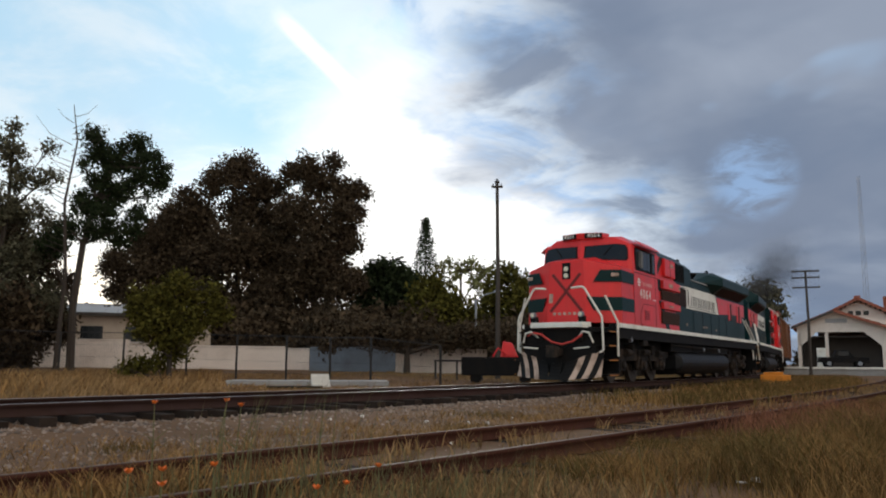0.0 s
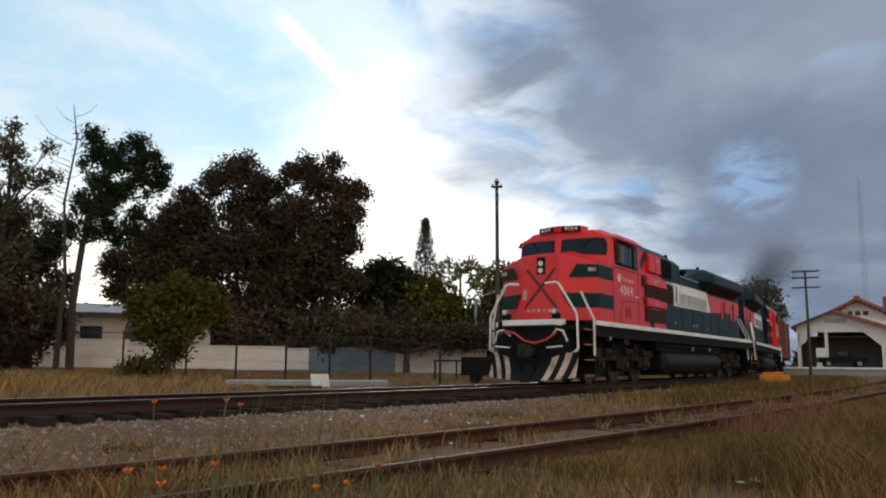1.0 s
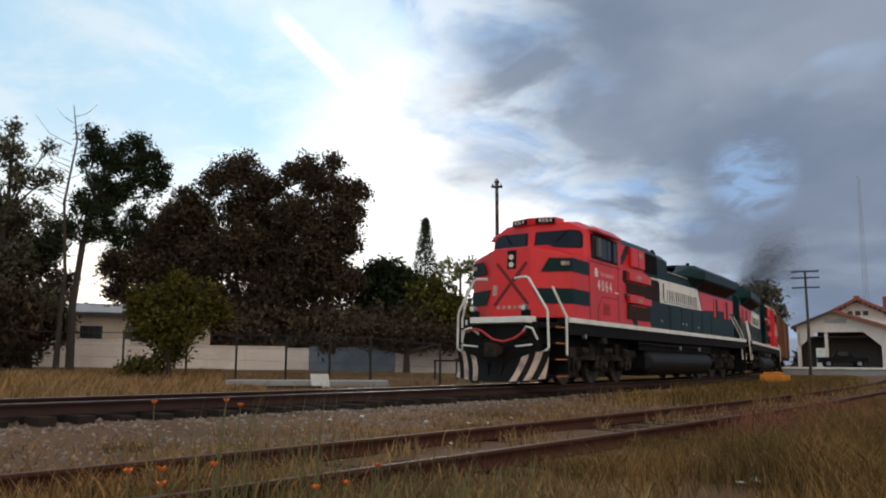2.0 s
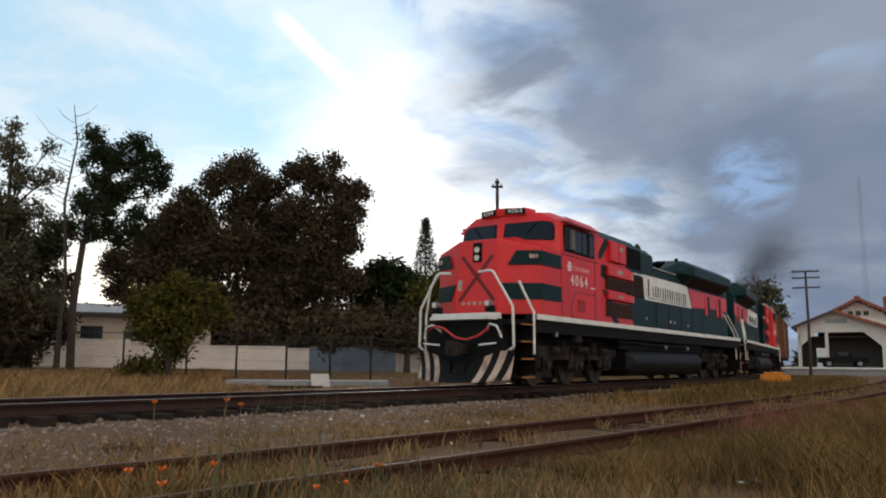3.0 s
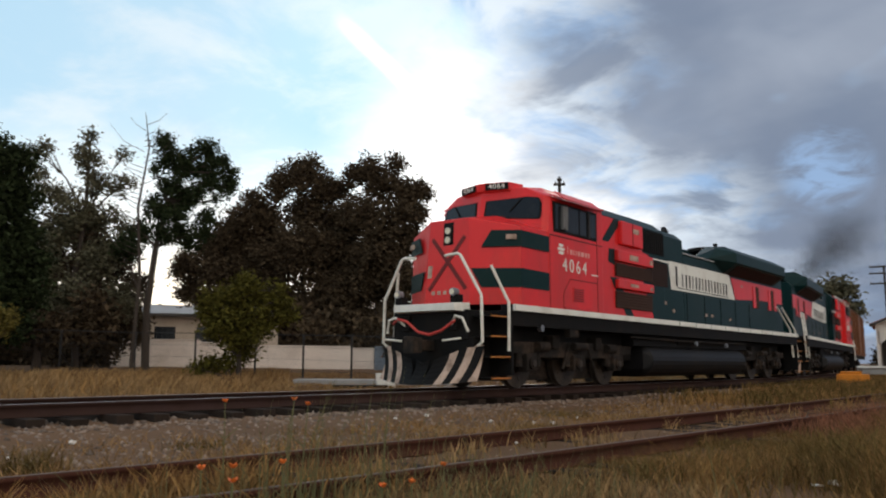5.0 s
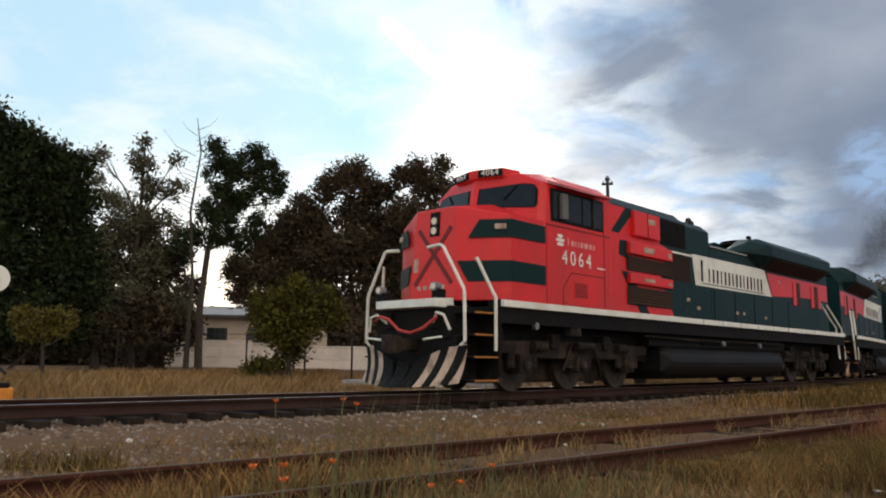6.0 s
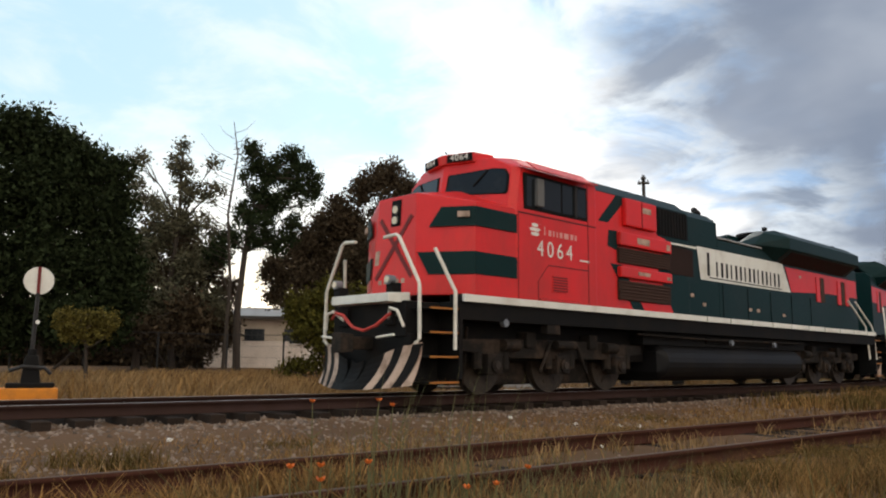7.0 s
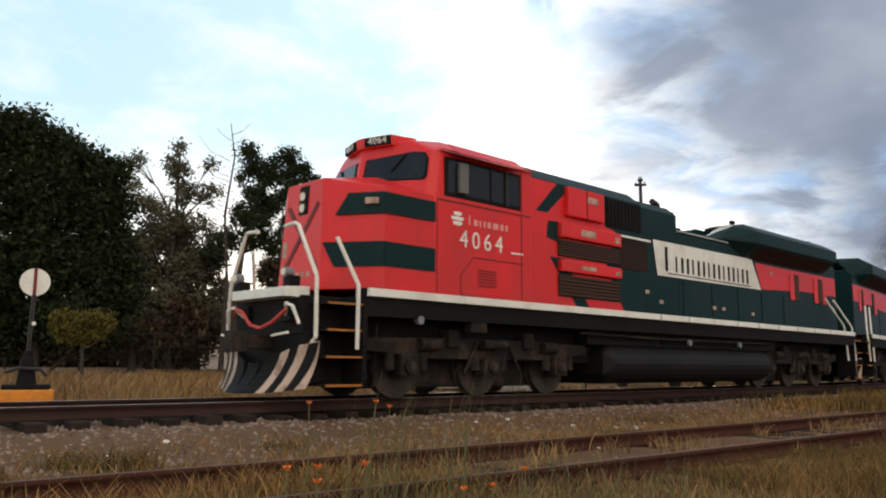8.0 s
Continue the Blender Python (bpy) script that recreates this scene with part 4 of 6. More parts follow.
def station():
    st = thing("station_building", "white station building with red tiled gables and a dark porch", "building", at=bearing_pose(77.22, 86.0, 0.3))

    def gable(x0, x1, y0, depth, eave, ridge, opening, wall_mat):
        xm = (x0 + x1) / 2
        w = part("wall", hull([(x0, y0, eave), (x1, y0, eave), (xm, y0, ridge), (x0, y0 + 0.3, eave), (x1, y0 + 0.3, eave), (xm, y0 + 0.3, ridge)]), wall_mat, st, "white plastered gable")
        part("lintel_wall", box(x0, x1, y0, y0 + 0.3, eave - 0.9, eave), wall_mat, st)
        part("side_wall", box(x0, x0 + 0.3, y0 + 0.3, y0 + depth, -1, eave), wall_mat, st)
        part("side_wall", box(x1 - 0.3, x1, y0 + 0.3, y0 + depth, -1, eave), wall_mat, st)
        part("back_wall", box(x0 + 0.3, x1 - 0.3, y0 + depth - 0.3, y0 + depth, -1, eave), wall_mat, st)
        for a, b in opening:
            part("pillar", box(a, b, y0, y0 + 0.3, -1, eave - 0.9, 0.02), wall_mat, st)
        for s in (0, 1):
            xa = x0 - 0.55 if s == 0 else x1 + 0.55
            n = 10
            drop = (ridge - eave) / (xm - x0) * 0.55
            for k in range(n):
                f0, f1 = k / n, (k + 1) / n
                p0 = (xa + (xm - xa) * f0, eave - drop + (ridge - eave + drop) * f0 + 0.02)
                p1 = (xa + (xm - xa) * f1, eave - drop + (ridge - eave + drop) * f1 - 0.03)
                part("roof_tile_course", hull([(p[0], yy, p[1] + o) for p in (p0, p1) for yy in (y0 - 0.7, y0 + depth + 0.3) for o in (0.0, 0.16)]), ROOF_TILE, st)
            part("barge_board", hull([(p[0], yy, p[1] + o) for p in ((xa, eave - drop), (xm, ridge)) for yy in (y0 - 0.76, y0 - 0.70) for o in (-0.16, 0.05)]), ROOF_TILE, st, "red tile edge")
        return w

    # broad white front: low gable over two openings with cut corners
    ridge_x, ridge_z, left, right = 0.8, 5.45, -2.55, 9.6
    slope_l, slope_r = 0.42, 0.36

    def roof_z(x):
        return ridge_z - (slope_l * (ridge_x - x) if x < ridge_x else slope_r * (x - ridge_x))
    head = 3.45
    cuts = (left, -0.1, 4.75, right)
    part("wall", hull([(x, y, z) for y in (0, 0.3) for x, z in ((left, head), (right, head), (right, max(roof_z(right), head + 0.02)), (left, roof_z(left)), (ridge_x, ridge_z))]), PLASTER, st, "white plastered low gable")
    for x, w in zip(cuts, (0.12, 0.3, 0.36, 0.3)):
        x0 = min(x, right - w)
        part("pillar", box(x0, x0 + w, 0.004, 0.296, -1, head, 0.02), PLASTER, st)
    for x, d in ((left + 0.3, 1), (4.75, -1), (5.11, 1), (right - 0.3, -1)):
        part("corner_bracket", hull([(xx, y, z) for y in (0.008, 0.292) for xx, z in ((x, head), (x, head - 1.35), (x + d * 1.45, head))]), PLASTER, st)
    part("sign_board", box(0.0, 1.9, -0.06, -0.004, 4.35, 4.75, 0.01), ROOF_GREY, st, "faded grey sign board")
    part("side_wall", box(left, left + 0.3, 0.3, 12, -1, 3.8), PLASTER, st)
    part("side_wall", box(right - 0.3, right, 0.3, 12, -1, head), PLASTER, st)
    part("back_wall", box(left + 0.3, right - 0.3, 11.7, 12, -1, head), PLASTER, st)
    for xa in (left - 0.5, right + 0.5):
        n = 12
        for k in range(n):
            f0, f1 = k / n, (k + 1) / n
            a, b = xa + (ridge_x - xa) * f0, xa + (ridge_x - xa) * f1
            part("roof_tile_course", hull([(x, yy, z + o) for x, z in ((a, roof_z(a) + 0.05), (b, roof_z(b) + 0.0)) for yy in (-0.7, 12.3) for o in (0.02, 0.16)]), ROOF_TILE, st)
        edge_mat = TIMBER if xa < 0 else ROOF_TILE
        part("barge_board", hull([(x, yy, roof_z(x) + o) for x in (xa, ridge_x) for yy in (-0.78, -0.71) for o in (-0.10, 0.12)]), edge_mat, st, "dark weathered roof edge" if xa < 0 else "red tile edge")
    g = gable(-0.75, 6.95, 5, 12, 5.0, 7.0, ((-0.75, -0.3), (6.5, 6.95)), PLASTER)
    for k in range(9):
        for d in (-1, 1):
            x = 3.1 + d * (0.3 + 0.42 * k)
            part("rafter_end", box(x - 0.09, x + 0.09, 4.3, 5.0, 7.0 - 0.52 * abs(x - 3.1) - 0.30, 7.0 - 0.52 * abs(x - 3.1) - 0.06, 0.01), TIMBER, st)
    for x in (2.4, 3.1, 3.8):
        part("window", box(x - 0.24, x + 0.24, 4.93, 4.99, 5.3, 5.75, 0.01), GLASS, g)
    # dark sheets added behind the openings give the porch its shade by colour
    for x0, x1, y in ((-2.2, 4.9, 2.6), (4.95, 9.2, 2.2)):
        part("porch_back", box(x0, x1, y, y + 0.2, -1, 3.0), TIMBER, st, "dark sheet standing in for the shade inside the porch")
        part("porch_ceiling", box(x0, x1, 0.3, y, 2.96, 3.04), TIMBER, st)
    part("white_cabinet", box(-0.9, -0.1, -0.4, 0.0, 0, 1.9, 0.03), WHITE, st)
    part("chimney", box(2.8, 3.4, 5.4, 6.0, 6.7, 7.35, 0.03), ROOF_TILE, st, "red brick chimney")
    part("chimney", box(5.6, 6.3, 8, 8.8, 5.4, 7.4, 0.03), ROOF_TILE, st, "red brick chimney")
    pl = thing("platform", "pale concrete station platform edge", "platform", kind="structure", at=bearing_pose(77.22, 82.0, 0.0))
    part("platform_slab", box(-6, 16, 0, 8, -0.6, 0.35, 0.03), CONCRETE, pl)
    part("platform_edge", box(-6, 16, -0.15, 0, 0.2, 0.38, 0.02), WHITE, pl)


station()


def parked_truck(at):
    c = thing("parked_truck", "small dark pickup truck parked by the porch", "truck", at=at)
    part("body", hull([(x, y, z) for x in (-2.1, 2.1) for y in (-0.8, 0.8) for z in (0.45, 0.95)], 0.05), BLACK, c)
    part("cab", hull([(-0.9, y, 0.95) for y in (-0.75, 0.75)] + [(0.9, y, 0.95) for y in (-0.75, 0.75)] + [(-0.6, y, 1.6) for y in (-0.65, 0.65)] + [(0.4, y, 1.6) for y in (-0.65, 0.65)], 0.04), BLACK, c)
    part("window", box(-0.5, 0.4, -0.76, -0.7, 1.05, 1.48, 0.02), GLASS, c)
    for x in (-1.3, 1.3):
        for y in (-0.78, 0.78):
            w = part("wheel", disc((x, y, 0.36), (0, 1, 0), 0.36, 0.22, 20), BLACK, c)
            part("rim", disc((x, y * 1.14, 0.36), (0, 1, 0), 0.2, 0.03, 14), GREY_METAL, w)


parked_truck(bearing_pose(78.12, 83.5, 0.35, 8))


def timber_pole(at, h, arms, r, label):
    p = thing("utility_pole", label, "utility pole", at=at)
    part("pole", tube([(0, 0, -0.3), (0.03, 0, h * 0.5), (0, 0, h)], r, 10, None, r * 0.6), TIMBER, p)
    for z, w in arms:
        arm = part("crossarm", box(-w / 2, w / 2, -r - 0.09, -r * 0.5, z - 0.06, z + 0.06, 0.01), TIMBER, p)
        for k in range(4):
            x = -w / 2 + 0.1 + (w - 0.2) * k / 3
            part("insulator", tube([(x, -r - 0.02, z + 0.05), (x, -r - 0.02, z + 0.2)], 0.045, 8, None, 0.03), GREY_METAL, arm)


timber_pole(bearing_pose(55.42, 48.0), 12.16, ((12.16 - 0.45, 0.7), (12.16 - 0.15, 0.3)), 0.17, "tall slender timber pole with a short crossarm")
timber_pole(bearing_pose(76.22, 75.0), 8.96, ((8.96 - 0.1, 2.2), (8.96 - 0.65, 2.2), (8.96 - 1.5, 2.2)), 0.15, "dark utility pole with three crossarms")
lamp = thing("street_lamp", "thin grey street lamp with a curved arm", "street lamp", at=bearing_pose(53.86, 60.0))
part("post", tube([(0, 0, -0.3), (0, 0, 5.6)], 0.08, 8), GREY_METAL, lamp)
part("arm", tube([(0, 0, 5.5), (0.5, 0, 5.9), (1.5, 0, 6.2)], 0.045, 6), GREY_METAL, lamp)
part("lamp_head", hull([(1.3, -0.12, 6.14), (1.9, -0.1, 6.22), (1.3, 0.12, 6.14), (1.9, 0.1, 6.22), (1.4, 0, 6.32), (1.8, 0, 6.32)]), GREY_METAL, lamp)
mast = thing("antenna_mast", "distant thin lattice antenna mast", "antenna", at=bearing_pose(79.70, 150.0))
for a, b in ((-0.5, -0.3), (0.5, -0.3), (0, 0.5)):
    part("mast_leg", tube([(a, b, -0.5), (a * 0.4, b * 0.4, 33)], 0.035, 5), GREY_METAL, mast)
for k in range(16):
    part("mast_brace", tube([(-0.45 + 0.016 * k, -0.28, 2 * k), (0.43 - 0.016 * k, -0.28, 2 * k + 2)], 0.018, 4), GREY_METAL, mast)

# the switch stand across the line
stand = thing("switch_stand", "black switch stand with a round white target on an orange timber", "switch stand", at=bearing_pose(13.70, 14.6, -0.17))
part("base_timber", box(-1.6, 0.42, -0.3, 0.3, -0.12, 0.28, 0.03), ORANGE, stand, "orange painted base timber")
body_ = part("stand_body", hull([(x, y, z) for x, y, z in ((-0.15, -0.16, 0.28), (0.17, -0.16, 0.28), (-0.15, 0.16, 0.28), (0.17, 0.16, 0.28), (-0.09, -0.1, 0.80), (0.1, -0.1, 0.80), (-0.09, 0.1, 0.80), (0.1, 0.1, 0.80))], 0.03), BLACK, stand)
part("foot", box(-0.34, 0.36, -0.2, 0.2, 0.28, 0.36, 0.02), BLACK, stand)
part("collar", disc((0.01, 0, 0.84), (0, 0, 1), 0.07, 0.12, 14), BLACK, stand)
part("lever", tube([(-0.3, -0.1, 0.55), (-0.12, -0.16, 0.62), (0.2, -0.18, 0.6), (0.3, -0.18, 0.5)], 0.03, 8), DARK_METAL, body_)
part("mast", tube([(0, 0, 0.8), (0.02, 0, 1.82)], 0.032, 8), DARK_METAL, stand)
part("small_lamp", disc((0.05, -0.04, 1.34), (0, 1, 0), 0.035, 0.04, 10), WHITE, stand)
tg = part("target", disc((0.02, 0, 2.02), (0, 1, 0), 0.228, 0.012, 32), WHITE, stand, "round white target disc")
part("target_bar", box(-0.005, 0.045, -0.022, 0.02, 1.79, 2.25), surface_dark_red, tg, "dark red upright bar")

machine = thing("switch_machine", "orange painted trackside box beside the line", "trackside box", at=bearing_pose(74.06, 40.0))
part("case", box(-0.65, 0.65, -0.35, 0.35, 0.06, 0.5, 0.05), ORANGE, machine)
part("lid", box(-0.5, 0.35, -0.3, 0.3, 0.5, 0.62, 0.04), ORANGE, machine)
part("footing", box(-0.8, 0.8, -0.4, 0.4, -0.2, 0.06, 0.02), TIMBER, machine)

slab = thing("concrete_slab", "grey concrete slab path in the grass", "slab", at=bearing_pose(44.13, 33.0))
for k in range(4):
    part("slab_piece", box(-4.4 + 1.6 * k, -2.82 + 1.6 * k, -0.9, 0.9, -0.15, 0.24, 0.03), CONCRETE, slab)
block = thing("concrete_block", "pale tilted concrete marker block", "block", at=bearing_pose(42.94, 30.5))
part("block_body", hull([(x + (-0.1 if z > 0.2 else 0), y, z) for x in (-0.34, 0.34) for y in (-0.2, 0.2) for z in (-0.15, 0.52)] , 0.03), PALE_STONE, block)
trough = thing("drain_trough", "low black drain trough beside the block", "drain", at=bearing_pose(41.07, 29.5))
part("trough_body", box(-1.0, 1.0, -0.25, 0.25, -0.15, 0.10, 0.02), BLACK, trough)
trolley = thing("track_trolley", "dark flat trolley carrying a red machine", "trolley", at=bearing_pose(55.60, 40.0))
part("deck", box(-1.9, 1.9, -0.9, 0.9, 0.35, 1.25, 0.03), BLACK, trolley)
for x in (-1.2, 1.2):
    part("wheel", disc((x, -0.8, 0.22), (0, 1, 0), 0.28, 0.1, 18), BLACK, trolley)
mc = part("machine", hull([(0.0, -0.5, 1.25), (0.9, -0.5, 1.25), (0.0, 0.5, 1.25), (0.9, 0.5, 1.25), (0.15, -0.4, 2.05), (0.6, -0.4, 1.95), (0.15, 0.4, 2.05), (0.6, 0.4, 1.95)], 0.05), RED, trolley, "red machine housing")
part("arm", tube([(0.3, -0.55, 1.4), (-0.1, -0.6, 1.7), (-0.35, -0.6, 1.28)], 0.05, 6), RED, mc)
bench = thing("loading_frame", "low dark steel frame beside the yard", "frame", at=bearing_pose(52.76, 45.0))
part("top_bar", box(-1.5, 1.5, -0.4, 0.4, 1.0, 1.1, 0.01), DARK_METAL, bench)
for x in (-1.4, -0.2, 1.2):
    part("leg", box(x - 0.05, x + 0.05, -0.38, 0.38, -0.3, 1.0), DARK_METAL, bench)


# ---- trees ----
def leaves(blobs, per_m3, size, clump, seed):
    """Small bent leaf sprays gathered into clumps inside the crown's lobes."""
    rng = np.random.default_rng(seed)
    cen = []
    for x, y, z, r, rz in blobs:
        n = max(3, int(per_m3 * 5.0 * (r ** 2.1)))
        d = rng.normal(size=(n, 3))
        d /= np.linalg.norm(d, axis=1)[:, None]
        q = d * (rng.random((n, 1)) ** 0.45) * (r, r, rz) * (0.82 + 0.36 * rng.random((n, 1)))
        cen.append(q + (x, y, z))
    cen = np.concatenate(cen)
    k = clump
    c = np.repeat(cen, k, axis=0) + rng.normal(size=(len(cen) * k, 3)) * size * 1.5
    n = len(c)
    u = rng.normal(size=(n, 3))
    u /= np.linalg.norm(u, axis=1)[:, None]
    v = np.cross(u, rng.normal(size=(n, 3)))
    v /= np.linalg.norm(v, axis=1)[:, None]
    s = size * (0.5 + 0.8 * rng.random((n, 1)))
    w = np.cross(u, v) * s * 0.25
    quad = np.stack([c - u * s - w, c - v * s * 0.45 + w, c + u * s - w, c + v * s * 0.45 + w], 1).reshape(-1, 3)
    return quad, np.arange(n * 4).reshape(-1, 4), cen


def tree(label, at, trunk, blobs, material, density=7.0, size=0.22, clump=15, trunk_r=0.28, seed=1, name="tree"):
    t = thing(name, label, "tree" if name == "tree" else "bush", "trees behind the fence", at=at)
    rng = random.Random(seed)
    full = [(x, rng.uniform(-0.6, 0.6) * r, z, r, r * 0.9) for x, z, r in blobs]
    bm = tube(trunk, trunk_r, 8, None, trunk_r * 0.35)
    top = Vector(trunk[-1])
    for x, y, z, r, _ in full:
        b = min((Vector(p) for p in trunk), key=lambda p: (p - Vector((x, y, z - r))).length + (4 if p.z > z else 0))
        e = Vector((x, y, z))
        mid = b.lerp(e, 0.5) + Vector((rng.uniform(-0.3, 0.3), rng.uniform(-0.3, 0.3), rng.uniform(-0.2, 0.5)))
        tube([b, mid, e], trunk_r * 0.42, 6, bm, trunk_r * 0.08)
        for _k in range(5):
            d = Vector((rng.gauss(0, 1), rng.gauss(0, 1), rng.gauss(0.2, 0.8))).normalized() * r * 0.85
            tube([mid.lerp(e, rng.random()), e + d], trunk_r * 0.12, 4, bm, 0.012)
    part("trunk", bm, BARK, t, "dark rough trunk and limbs")
    vs, fs, _ = leaves(full, density, size, clump, seed)
    cr = new("crown", cloud_mesh("crown", vs, fs, material))
    cr.parent = t
    return t


